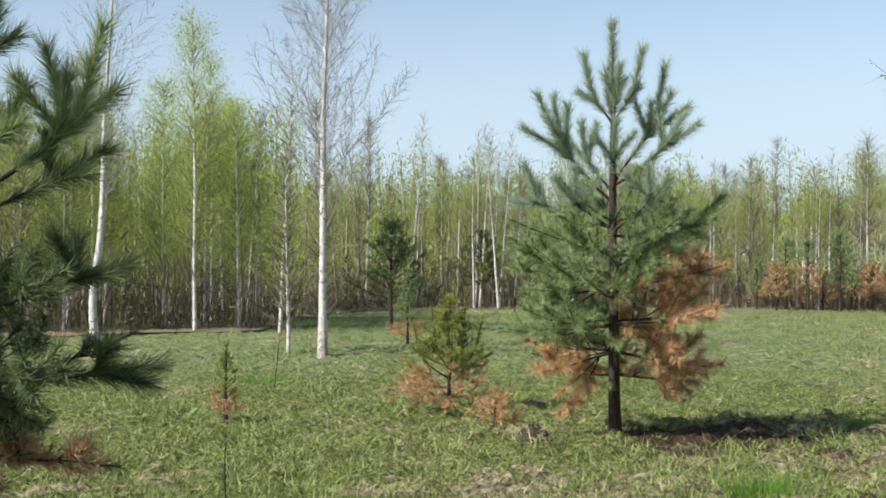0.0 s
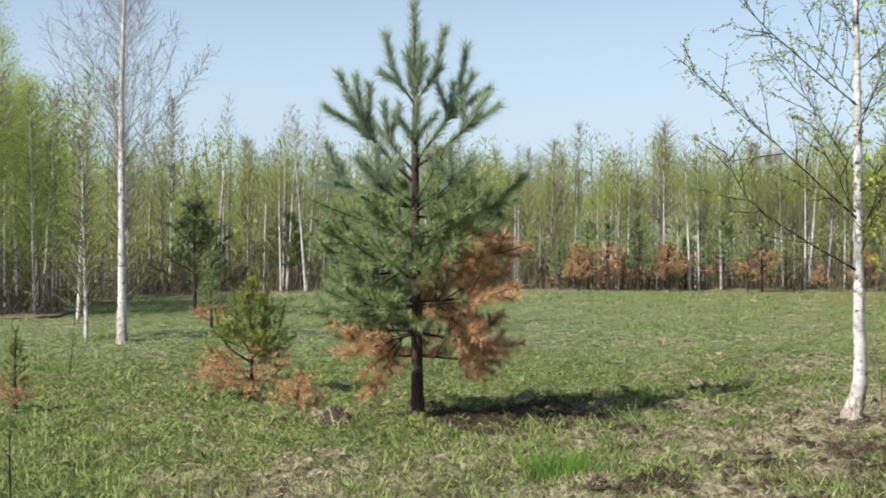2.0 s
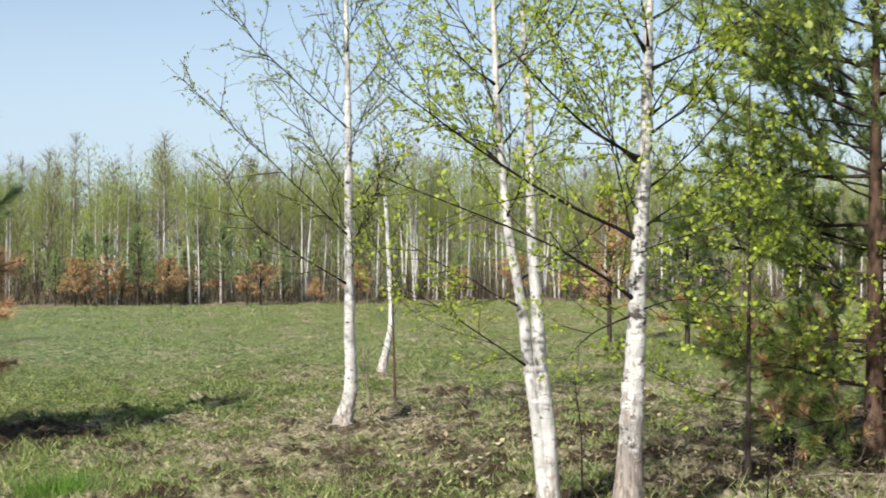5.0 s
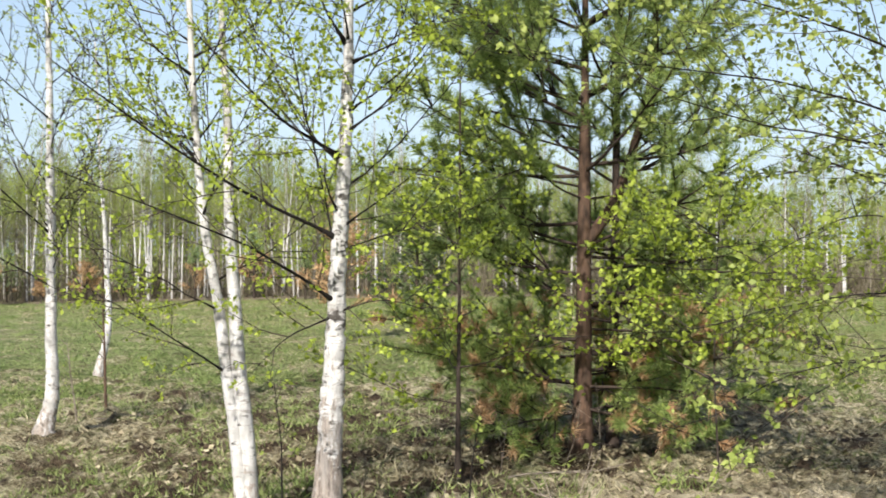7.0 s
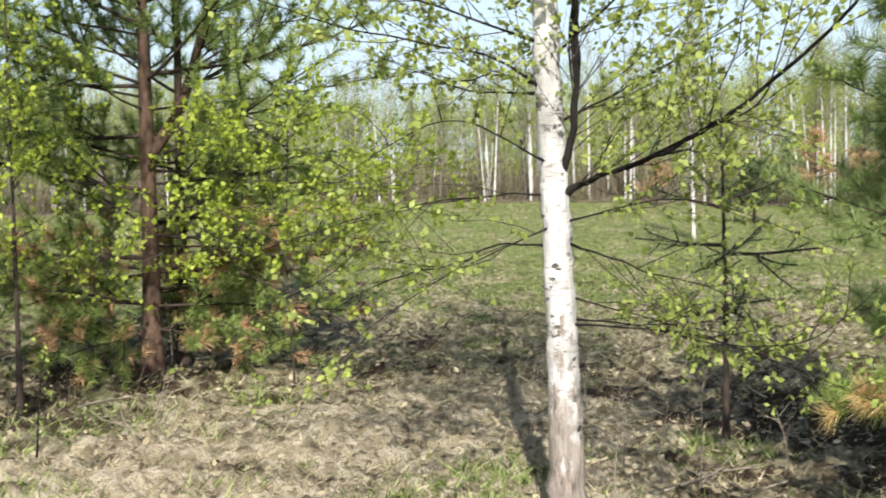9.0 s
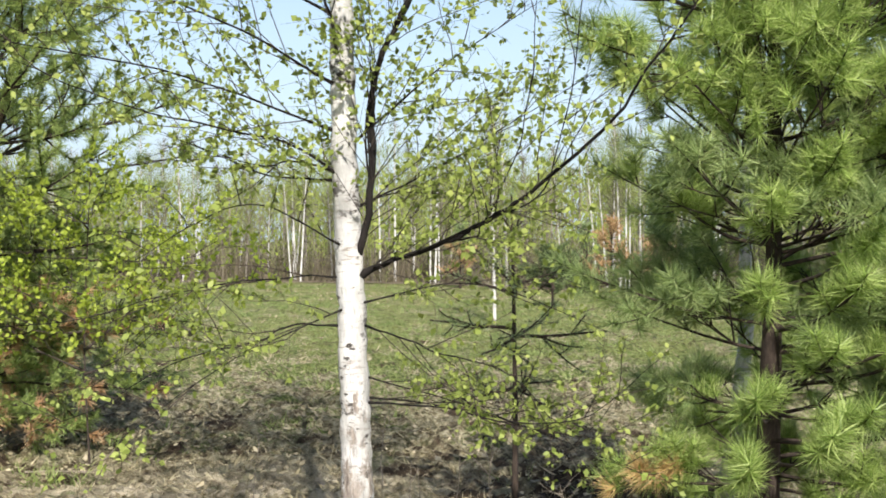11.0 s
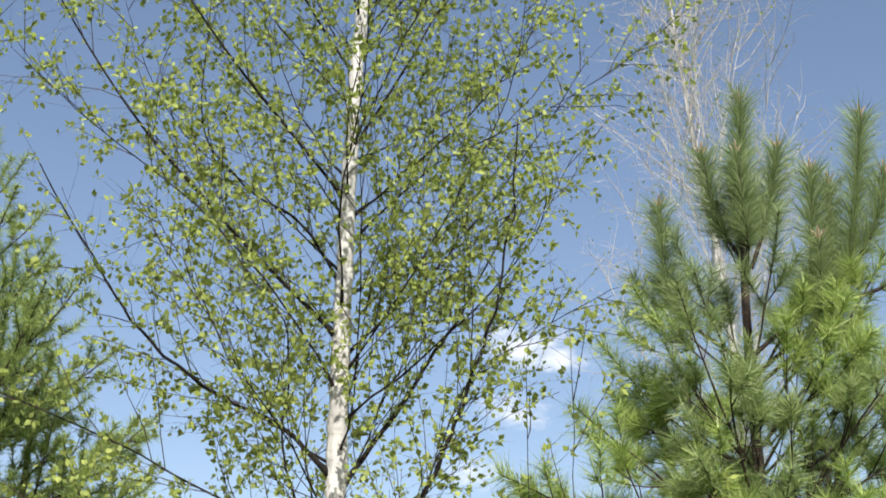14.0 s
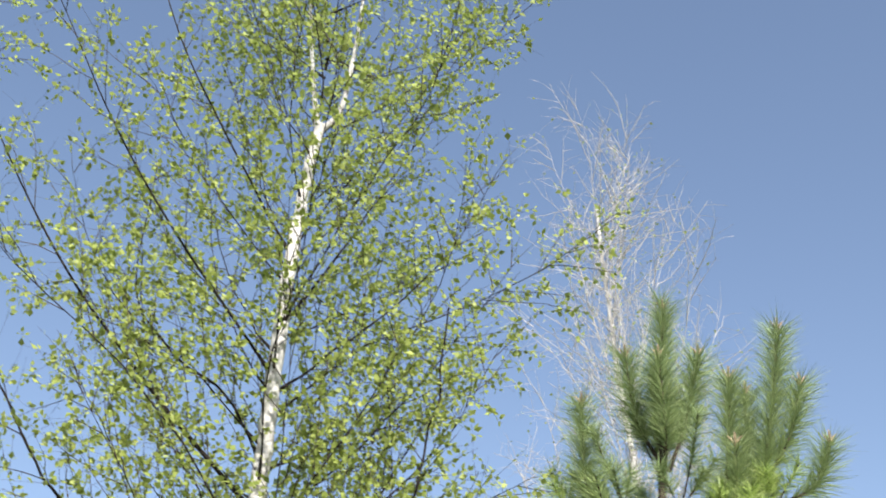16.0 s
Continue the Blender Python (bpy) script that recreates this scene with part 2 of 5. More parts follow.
    colour = n.mix(n.math("SUBTRACT", n.grey(n.noise(w, 7.5, 5, 0.65), 0.57, 0.66, 0.0, 0.85), n.math("MULTIPLY", old_hay, 5.0)), colour, earth)
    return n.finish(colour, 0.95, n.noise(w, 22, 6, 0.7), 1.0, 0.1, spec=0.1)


BIRCH_BARK = birch_bark("white_birch_bark", 0.8)
BIRCH_OLD = birch_bark("knotty_birch_bark", 1.35, 0.032, 0.40)
BIRCH_SCARRED = birch_bark("scarred_birch_bark", 1.3, 0.05, 0.40)
BIRCH_YOUNG = birch_bark("young_birch_bark", 0.5)
TWIG = bark("dark_birch_twig", (0.005, 0.004, 0.0035), (0.018, 0.014, 0.012))
TWIG_BROWN = bark("brown_birch_twig", (0.02, 0.015, 0.012), (0.075, 0.057, 0.045))
TWIG_PALE = bark("pale_birch_twig", (0.30, 0.28, 0.26), (0.60, 0.58, 0.56))
PINE_BARK = bark("grey_brown_pine_bark", (0.016, 0.012, 0.010), (0.075, 0.054, 0.042), (26, 26, 8))
PINE_ORANGE = bark("orange_pine_bark", (0.028, 0.020, 0.016), (0.135, 0.082, 0.055))
TWIG_GREY = bark("blue_grey_birch_twig", (0.13, 0.12, 0.12), (0.32, 0.305, 0.30))
GREY_BIRCH = bark("grey_young_birch_bark", (0.15, 0.13, 0.105), (0.40, 0.36, 0.31), (8, 8, 8))
DRY_STICK = bark("grey_dry_wood", (0.12, 0.10, 0.08), (0.34, 0.29, 0.23))
BIRCH_LEAF = leaf_material("fresh_birch_leaf", (0.19, 0.245, 0.055), (0.34, 0.415, 0.10), (0.52, 0.585, 0.175), 0.5)
YOUNG_LEAF = leaf_material("bright_young_birch_leaf", (0.23, 0.30, 0.04), (0.43, 0.53, 0.07), (0.62, 0.72, 0.13), 0.52)
FAR_LEAF = leaf_material("far_birch_leaf", (0.235, 0.30, 0.07), (0.315, 0.38, 0.09), (0.40, 0.465, 0.125), 0.45, 0.7, patch=0.15)
STAND_LEAF = leaf_material("stand_birch_leaf", (0.29, 0.385, 0.075), (0.40, 0.50, 0.11), (0.52, 0.61, 0.165), 0.5, 0.6, 0.1)
FAR_TWIG = leaf_material("far_grey_twig", (0.11, 0.10, 0.065), (0.20, 0.185, 0.125), (0.31, 0.29, 0.21), 0.2)
SHRUB = leaf_material("brown_green_shrub", (0.08, 0.08, 0.04), (0.15, 0.155, 0.065), (0.25, 0.26, 0.11), 0.3)
BRUSH = leaf_material("brown_brush", (0.07, 0.058, 0.04), (0.13, 0.11, 0.075), (0.22, 0.19, 0.13), 0.2)
NEEDLE = leaf_material("green_pine_needle", (0.145, 0.205, 0.085), (0.275, 0.36, 0.155), (0.47, 0.56, 0.28), 0.45, 0.4)
NEEDLE_DARK = leaf_material("dark_green_pine_needle", (0.06, 0.085, 0.035), (0.12, 0.165, 0.065), (0.23, 0.28, 0.12), 0.3, 0.5)
NEEDLE_BLUE = leaf_material("bluish_pine_needle", (0.17, 0.235, 0.155), (0.32, 0.41, 0.285), (0.53, 0.62, 0.46), 0.45, 0.4)
NEEDLE_MID = leaf_material("mid_green_pine_needle", (0.15, 0.22, 0.08), (0.29, 0.38, 0.14), (0.52, 0.60, 0.28), 0.45, 0.4)
NEEDLE_OLIVE = leaf_material("olive_pine_needle", (0.145, 0.215, 0.065), (0.30, 0.39, 0.115), (0.52, 0.61, 0.205), 0.45, 0.4)
NEEDLE_WARM = leaf_material("yellow_green_pine_needle", (0.165, 0.245, 0.06), (0.35, 0.47, 0.12), (0.66, 0.76, 0.30), 0.5, 0.35, 0.2)
NEEDLE_BROWN = leaf_material("dead_brown_needle", (0.36, 0.21, 0.105), (0.60, 0.385, 0.205), (0.80, 0.59, 0.37), 0.36, 0.7)
NEEDLE_STRAW = leaf_material("straw_dry_needle", (0.48, 0.32, 0.13), (0.66, 0.48, 0.22), (0.82, 0.66, 0.36), 0.35, 0.7)
BUD = bark("pinkish_pine_bud", (0.26, 0.18, 0.12), (0.46, 0.36, 0.25), (60, 60, 30))
FAR_BROWN = leaf_material("far_dead_needle", (0.28, 0.17, 0.085), (0.46, 0.30, 0.155), (0.62, 0.44, 0.245), 0.2, 0.7)
SPRUCE_NEEDLE = leaf_material("spruce_needle", (0.14, 0.18, 0.04), (0.27, 0.32, 0.08), (0.43, 0.47, 0.15), 0.3, 0.5)
FAR_BARK = birch_bark("pale_wood_birch_bark", 0.2, -0.09)
GRASS = leaf_material("green_grass_blade", (0.085, 0.125, 0.03), (0.225, 0.29, 0.085), (0.48, 0.52, 0.23), 0.35, 0.55)
# blades of the farther meadow, bluish to stand for haze
HAZED_GRASS = leaf_material("hazed_meadow_blade", (0.12, 0.17, 0.05), (0.22, 0.29, 0.095), (0.36, 0.42, 0.17), 0.35, 0.55)
LUSH = leaf_material("lush_grass_blade", (0.07, 0.15, 0.02), (0.13, 0.27, 0.035), (0.20, 0.36, 0.06), 0.4, 0.5, 0.15)
STRAW = leaf_material("old_straw_blade", (0.19, 0.16, 0.088), (0.37, 0.325, 0.195), (0.57, 0.51, 0.355), 0.2, 0.8)
LITTER = leaf_material("old_fallen_leaf", (0.19, 0.155, 0.095), (0.38, 0.325, 0.215), (0.55, 0.48, 0.335), 0.1, 0.85)
GROUND = ground_material()
WOOD_FLOOR = bark("brown_leaf_floor", (0.09, 0.07, 0.045), (0.25, 0.21, 0.14), (3, 3, 3))
CHARRED = bark("charred_earth", (0.004, 0.0035, 0.003), (0.022, 0.018, 0.015), (9, 9, 9))
EARTH = bark("loose_dark_earth", (0.015, 0.011, 0.009), (0.07, 0.05, 0.038), (9, 9, 9))

# ---- mesh helpers ----


class Geo:
    """Gathers points and faces with numpy."""

    def __init__(self):
        self.points, self.faces, self.count = [], {3: [], 4: []}, 0

    def put(self, points, faces):
        self.points.append(np.asarray(points, dtype=np.float32))
        faces = np.asarray(faces, dtype=np.int32)
        self.faces[faces.shape[1]].append(faces + self.count)
        self.count += len(points)

    def tube(self, line, radii, sides=5):
        """A round stem along a line of points; its tip closes."""
        line = np.asarray(line, dtype=float)
        radii = np.asarray(radii, dtype=float)
        n = len(line)
        way = np.gradient(line, axis=0)
        way /= np.linalg.norm(way, axis=1)[:, None] + 1e-9
        side = np.cross(way, (0.31, 0.95, 0.08) if abs(way[0, 2]) > 0.5 else (0, 0, 1.0))
        side /= np.linalg.norm(side, axis=1)[:, None] + 1e-9
        other = np.cross(way, side)
        a = np.arange(sides) * 2 * np.pi / sides
        ring = line[:, None] + radii[:, None, None] * (np.cos(a)[None, :, None] * side[:, None] + np.sin(a)[None, :, None] * other[:, None])
        i, j = np.meshgrid(np.arange(n - 1), np.arange(sides), indexing="ij")
        k = (j + 1) % sides
        quads = np.stack([i * sides + j, i * sides + k, (i + 1) * sides + k, (i + 1) * sides + j], -1).reshape(-1, 4)
        self.put(ring.reshape(-1, 3), quads)

    def blades(self, base, way, side, length, width):
        """Thin triangles: needles, grass blades."""
        base, way, side = np.asarray(base), np.asarray(way), np.asarray(side)
        n = len(base)
        half = side * (np.asarray(width) / 2).reshape(-1, 1)
        tip = base + way * np.asarray(length).reshape(-1, 1)
        pts = np.stack([base - half, base + half, tip], 1).reshape(-1, 3)
        self.put(pts, np.arange(3 * n).reshape(-1, 3))

    def leaves(self, base, way, side, length, width):
        """Pointed leaves of four corners with a crease."""
        base, way, side = np.asarray(base), np.asarray(way), np.asarray(side)
        n = len(base)
        length, width = np.asarray(length).reshape(-1, 1), np.asarray(width).reshape(-1, 1)
        up = np.cross(way, side)
        mid = base + way * length * 0.42 + up * width * 0.12
        pts = np.stack([base, mid - side * width / 2, base + way * length, mid + side * width / 2], 1).reshape(-1, 3)
        self.put(pts, np.arange(4 * n).reshape(-1, 4))

    def mesh(self, name, material, smooth=False):
        me = bpy.data.meshes.new(name)
        if self.count:
            pts = np.concatenate(self.points)
            kinds = [(k, np.concatenate(f)) for k, f in self.faces.items() if f]
            loops = np.concatenate([f.ravel() for _, f in kinds])
            sizes = np.concatenate([np.full(len(f), k) for k, f in kinds])
            starts = np.concatenate([[0], np.cumsum(sizes)[:-1]])
            me.vertices.add(len(pts))
            me.vertices.foreach_set("co", pts.ravel())
            me.loops.add(len(loops))
            me.loops.foreach_set("vertex_index", loops.astype(np.int32))
            me.polygons.add(len(sizes))
            me.polygons.foreach_set("loop_start", starts.astype(np.int32))
            if smooth:
                me.polygons.foreach_set("use_smooth", np.ones(len(sizes), dtype=bool))
            me.update(calc_edges=True)
        me.materials.append(material)
        return me


def part(name, geo, material, parent, label="", smooth=False):
    """Links a Geo as ONE mesh object under a thing or a part."""
    ob = new(name, geo.mesh(name, material, smooth))
    ob.parent = parent
    return tagged(ob, label)


def thing(name, x, y, z=0.0, label="", category="", group="", kind=""):
    ob = new(name)
    ob.location = (x, y, z)
    ob.empty_display_size = 0.2
    return tagged(ob, label, category, group, kind)


def unit(v):
    v = np.asarray(v, dtype=float)
    return v / (np.linalg.norm(v, axis=-1, keepdims=True) + 1e-9)


def smooth_line(points, steps=6):
    """A curve through control points."""
    p = np.asarray(points, dtype=float)
    p = np.vstack([2 * p[0] - p[1], p, 2 * p[-1] - p[-2]])
    out = []
    for i in range(1, len(p) - 2):
        for s in np.arange(steps) / steps:
            a, b, c, d = p[i - 1:i + 3]
            out.append(0.5 * (2 * b + (c - a) * s + (2 * a - 5 * b + 4 * c - d) * s * s + (3 * b - a - 3 * c + d) * s ** 3))
    out.append(p[-2])
    return np.array(out)


def along(line, u):
    """The point and direction at the share u of a line."""
    i = min(int(u * (len(line) - 1)), len(line) - 2)
    s = u * (len(line) - 1) - i
    return line[i] * (1 - s) + line[i + 1] * s, unit(line[i + 1] - line[i])


def length_of(line):
    return float(np.linalg.norm(np.diff(line, axis=0), axis=1).sum())


def bent(rng, start, way, length, lift=0.0, wiggle=0.05, n=6):
    """A stem that starts along way and bends upward by lift."""
    pts, w = [np.asarray(start, dtype=float)], unit(way)
    for _ in range(n - 1):
        w = unit(w + np.array((0, 0, lift / (n - 1))) + rng.normal(0, wiggle, 3))
        pts.append(pts[-1] + w * length / (n - 1))
    return np.array(pts)


def aside(rng, way, angle, flat=0.5, up=0.0):
    """A direction that leaves way by an angle; flat keeps it near the level."""
    r = unit(rng.normal(0, 1, 3) * (1, 1, flat))
    r = unit(r - way * (r @ way))
    a = radians(angle)
    return unit(way * math.cos(a) + r * math.sin(a) + np.array((0, 0, up)))


# ---- the ground ----


def ground_height(x, y):
    """Low swells of the meadow, a few centimetres near by."""
    near = np.exp(-((np.hypot(x, y) - 10) / 16) ** 2)
    r = 0.030 * np.sin(x * 0.9 + 1.3) * np.sin(y * 0.8 + 0.4) + 0.020 * np.sin(x * 2.3 + y * 1.7)
    return r * (0.4 + 0.6 * near)


def lumps(x, y):
    """Tussocks and hollows a hand's width to half a metre across."""
    a = np.sin(x * 9.1 + 2.1 * np.sin(y * 5.3)) * np.sin(y * 8.3 + 1.7 * np.sin(x * 4.7))
    b = np.sin(x * 19.7 + 1.9 * np.sin(y * 11.3)) * np.sin(y * 17.9 + 2.3 * np.sin(x * 12.1))
    c = np.sin(x * 3.1 + 1.3 * np.sin(y * 2.3)) * np.sin(y * 3.7 + 1.9 * np.sin(x * 1.9))
    return 0.026 * a + 0.028 * b + 0.026 * c - 0.045


def build_ground():
    rings = np.concatenate([np.linspace(0.0, 5, 10), np.geomspace(5.08, 26, 230), np.geomspace(26.6, 3000, 50)])
    turns = np.radians(np.concatenate([np.linspace(5, 130, 400), np.linspace(134, 361, 30)]))
    r, a = np.meshgrid(rings, turns, indexing="ij")
    x, y = r * np.sin(a), r * np.cos(a)
    rng = np.random.default_rng(4)
    z = ground_height(x, y) + (rng.normal(0, 0.019, x.shape) * (r < 32) + lumps(x, y) * np.clip((34 - r) / 14, 0, 1)) * np.clip((r - 2.5) / 2, 0, 1) * (a < radians(131))
    n, m = x.shape
    i, j = np.meshgrid(np.arange(n - 1), np.arange(m), indexing="ij")
    k = (j + 1) % m
    g = Geo()
    g.put(np.stack([x, y, z], -1).reshape(-1, 3), np.stack([i * m + j, (i + 1) * m + j, (i + 1) * m + k, i * m + k], -1).reshape(-1, 4))
    tagged(new("ground", g.mesh("ground", GROUND, True)), "uneven spring meadow of straw, earth and short grass", "meadow", kind="structure")


build_ground()

# ---- trees: how they grow ----


def leafy_twig(rng, line, wood, leaf, radius, leaf_gap, leaf_size):
    """Young leaves in small clusters, where the buds of a twig have opened."""
    total = length_of(line)
    count = rng.poisson(total / leaf_gap) if leaf_gap else 0
    if radius:
        wood.tube(line, np.linspace(radius, radius * 0.35, len(line)), 3)
    if count:
        us = np.clip(np.repeat(rng.uniform(0.15, 1.0, count), 4)[rng.integers(0, 4):][:count] + rng.normal(0, 0.012, count), 0, 1)
        base, way = zip(*(along(line, u) for u in us))
        base, way = np.array(base), np.array(way)
        out = unit(way * 0.5 + rng.normal(0, 0.7, (count, 3)) + (0, 0, -0.15))
        side = unit(np.cross(out, rng.normal(0, 1, (count, 3))))
        size = leaf_size * rng.uniform(0.55, 1.25, count)
        leaf.leaves(base + out * 0.008, out, side, size, size * rng.uniform(0.55, 0.8, count))


def birch_limb(rng, line, radius, wood, thin, leaf, gap=0.13, leaf_gap=0.05, leaf_size=0.024, bare=0.12, fine=1.0):
    """A limb with its side branches, twigs and leaves."""
    total = length_of(line)
    swell = 1 + 1.3 * np.exp(-(np.linalg.norm(line - line[0], axis=1) / 0.075) ** 2)
    wood.tube(line, radius * swell * np.linspace(1, 0.2, len(line)) ** 0.9, 6)
    for u in np.arange(bare, 0.97, gap / max(total, 0.1)):
        u = min(0.98, u + rng.uniform(-0.02, 0.02))
        p, way = along(line, u)
        reach = (0.28 + 0.55 * (1 - u)) * min(1.0, 0.5 + 0.35 * total) * rng.uniform(0.5, 1.3)
        side = bent(rng, p, aside(rng, way, rng.uniform(28, 56), 0.8, 0.15), reach, rng.uniform(-0.15, 0.4), 0.10, 6)
        thin.tube(side, np.linspace(0.0042, 0.0015, 6) * fine, 3)
        leafy_twig(rng, side, thin, leaf, 0, leaf_gap, leaf_size)
        for v in np.arange(0.2, 1.0, 0.08 / max(reach, 0.1)):
            q, w = along(side, v)
            twig = bent(rng, q, aside(rng, w, rng.uniform(30, 65), 0.8, 0.02), rng.uniform(0.08, 0.26), rng.uniform(-0.5, 0.15), 0.12, 4)
            leafy_twig(rng, twig, thin, leaf, 0.0016 * fine, leaf_gap, leaf_size)
    tip = bent(rng, line[-1], line[-1] - line[-2], 0.2, 0, 0.1, 4)
    leafy_twig(rng, tip, thin, leaf, 0.002 * fine, leaf_gap, leaf_size)


def trunk_radii(n, r0, r1, flare=0.34):
    u = np.linspace(0, 1, n)
    return r1 + (r0 - r1) * (1 - u) ** 1.1 + r0 * flare * np.exp(-u * 20)


def birch(points, r0, r1, label, limbs=(), grown=(10, 1.5, 6.0, 1.2, 0.5), leaf_gap=0.05, leaf_size=0.024, seed=1, forks=(),
          bark_material=None, twig=None, group="birches at the meadow", gap=0.13, rise=(38, 58), stems=(), fine=1.0, slim=1.0, crook=0.075, foliage=None):
    """A birch: a white trunk through points, chosen limbs, and limbs grown at random (how many, from and to height, lengths)."""
    rng = np.random.default_rng(seed)
    points = np.array(points, dtype=float)
    root = points[0].copy()
    tree = thing("birch_tree", *root, label=label, category="tree", group=group)
    bark_material, twig = bark_material or BIRCH_BARK, twig or TWIG
    line = smooth_line(points - root, 14)
    line[1:, :2] += rng.normal(0, r0 * 0.045, (len(line) - 1, 2))
    g = Geo()
    g.tube(np.vstack([line[:1] - (0, 0, 0.12), line]), np.concatenate([[r0 * 1.45], trunk_radii(len(line), r0, r1) * rng.normal(1, 0.025, len(line))]), 14)
    part("trunk", g, bark_material, tree, smooth=True)
    for stem, s0, s1 in (*forks, *stems):
        g, s = Geo(), smooth_line(np.array(stem) - root, 7)
        g.tube(s, np.linspace(s0, s1, len(s)), 10)
        part("stem", g, bark_material, tree, smooth=True)
    made = []
    for z, p1, p2, r, *sparse in limbs:
        foot = [np.interp(z, line[:, 2], line[:, k]) for k in range(3)]
        curve = smooth_line(np.vstack([foot, np.reshape(p1, (-1, 3)) - root, np.array(p2) - root]), 5)
        curve[1:-1] += rng.normal(0, 0.0018 * length_of(curve), (len(curve) - 2, 3))
        made.append((smooth_line(curve, 2), r, sparse[0] if sparse else leaf_gap))
    count, z0, z1, long0, long1 = grown
    heights = np.linspace(z0, z1, count) + rng.normal(0, 0.06, count) if count else []
    turn = rng.uniform(0, 6.28)
    for z in heights:
        near = np.argmin(abs(line[:, 2] - z))
        u = (z - z0) / max(z1 - z0, 0.1)
        turn += 2.4 + rng.normal(0, 0.3)
        e = radians(rng.uniform(*rise))
        way = np.array((math.cos(turn) * math.cos(e), math.sin(turn) * math.cos(e), math.sin(e)))
        size = (long0 + (long1 - long0) * u) * rng.uniform(0.75, 1.2)
        at = line[near] + (0, 0, z - line[near][2])
        made.append((bent(rng, at, way, size, 0.5, crook, 11), (0.0035 + 0.0036 * size) * slim, leaf_gap))
    for limb, r, spaced in made:
        wood, thin, leaf = Geo(), Geo(), Geo()
        birch_limb(rng, limb, r * (0.76 if r > 0.013 else 0.62), wood, thin, leaf, gap * (1 if spaced == leaf_gap else 1.8), spaced, leaf_size, 0.12, fine)
        ob = part("limb", wood, twig, tree)
        tagged(part("spray", thin, TWIG_BROWN if twig == TWIG else twig, ob), kind="stuff")
        if leaf.count:
            part("leaves", leaf, foliage or BIRCH_LEAF, ob)
    return tree


def needles_on(rng, shoots, geo, per_metre, length, width, spread=(38, 62)):
    """Needles round every shoot, leaning towards its tip."""
    if not shoots:
        return
    a, b = np.array([s[0] for s in shoots]), np.array([s[1] for s in shoots])
    size = np.linalg.norm(b - a, axis=1)
    count = np.maximum(2, rng.poisson(size * per_metre))
    which = np.repeat(np.arange(len(shoots)), count)
    way = unit(b - a)[which]
    u = rng.uniform(0, 1, len(which))[:, None]
    base = a[which] * (1 - u) + b[which] * u
    radial = rng.normal(0, 1, base.shape)
    radial = unit(radial - way * (radial * way).sum(1)[:, None])
    angle = np.radians(rng.uniform(*spread, len(which)))[:, None]
    out = unit(way * np.cos(angle) + radial * np.sin(angle))
    geo.blades(base, out, unit(np.cross(out, rng.normal(0, 1, base.shape))), length * rng.uniform(0.7, 1.15, len(which)), np.full(len(which), width))


def pine_grow(rng, start, way, age, year, wood, shoots, lift, level=0, keep=3, side_limbs=3, stout=1.0, tufted=False):
    """A pine limb of so many years: each year a straight shoot, and a ring of side shoots where the next begins."""
    at, w = np.asarray(start, dtype=float), unit(way)
    for y in range(age):
        size = year * rng.uniform(0.85, 1.15) * (0.8 if y == 0 and level == 0 and age > 2 else 1)
        line = bent(rng, at, w, size, lift / max(age, 2), 0.035, 4)
        left = age - y
        thick = (0.0035 + 0.0032 * left) * (1.0 if level == 0 else 0.75) * stout
        wood.tube(line, np.linspace(thick, thick * 0.8, 4), 5 if level == 0 else 3)
        if left <= keep:
            shoots += [(line[i], line[i + 1]) for i in range(1 if tufted else 0, 3)]
        at, w = line[-1], unit(line[-1] - line[-2])
        if left > 1 and level < 2:
            for k in range(side_limbs if level == 0 else 2):
                if level == 1 and rng.random() < 0.25:
                    continue
                side = aside(rng, w, rng.uniform(36, 60), 0.5, 0.12)
                young = min(left - 1, 4 if level == 0 else 2)
                pine_grow(rng, at, side, young, year * (rng.uniform(0.5, 0.7) if tufted else rng.uniform(0.65, 0.85)), wood, shoots, lift + 0.25, level + 1, keep, side_limbs, stout, tufted)


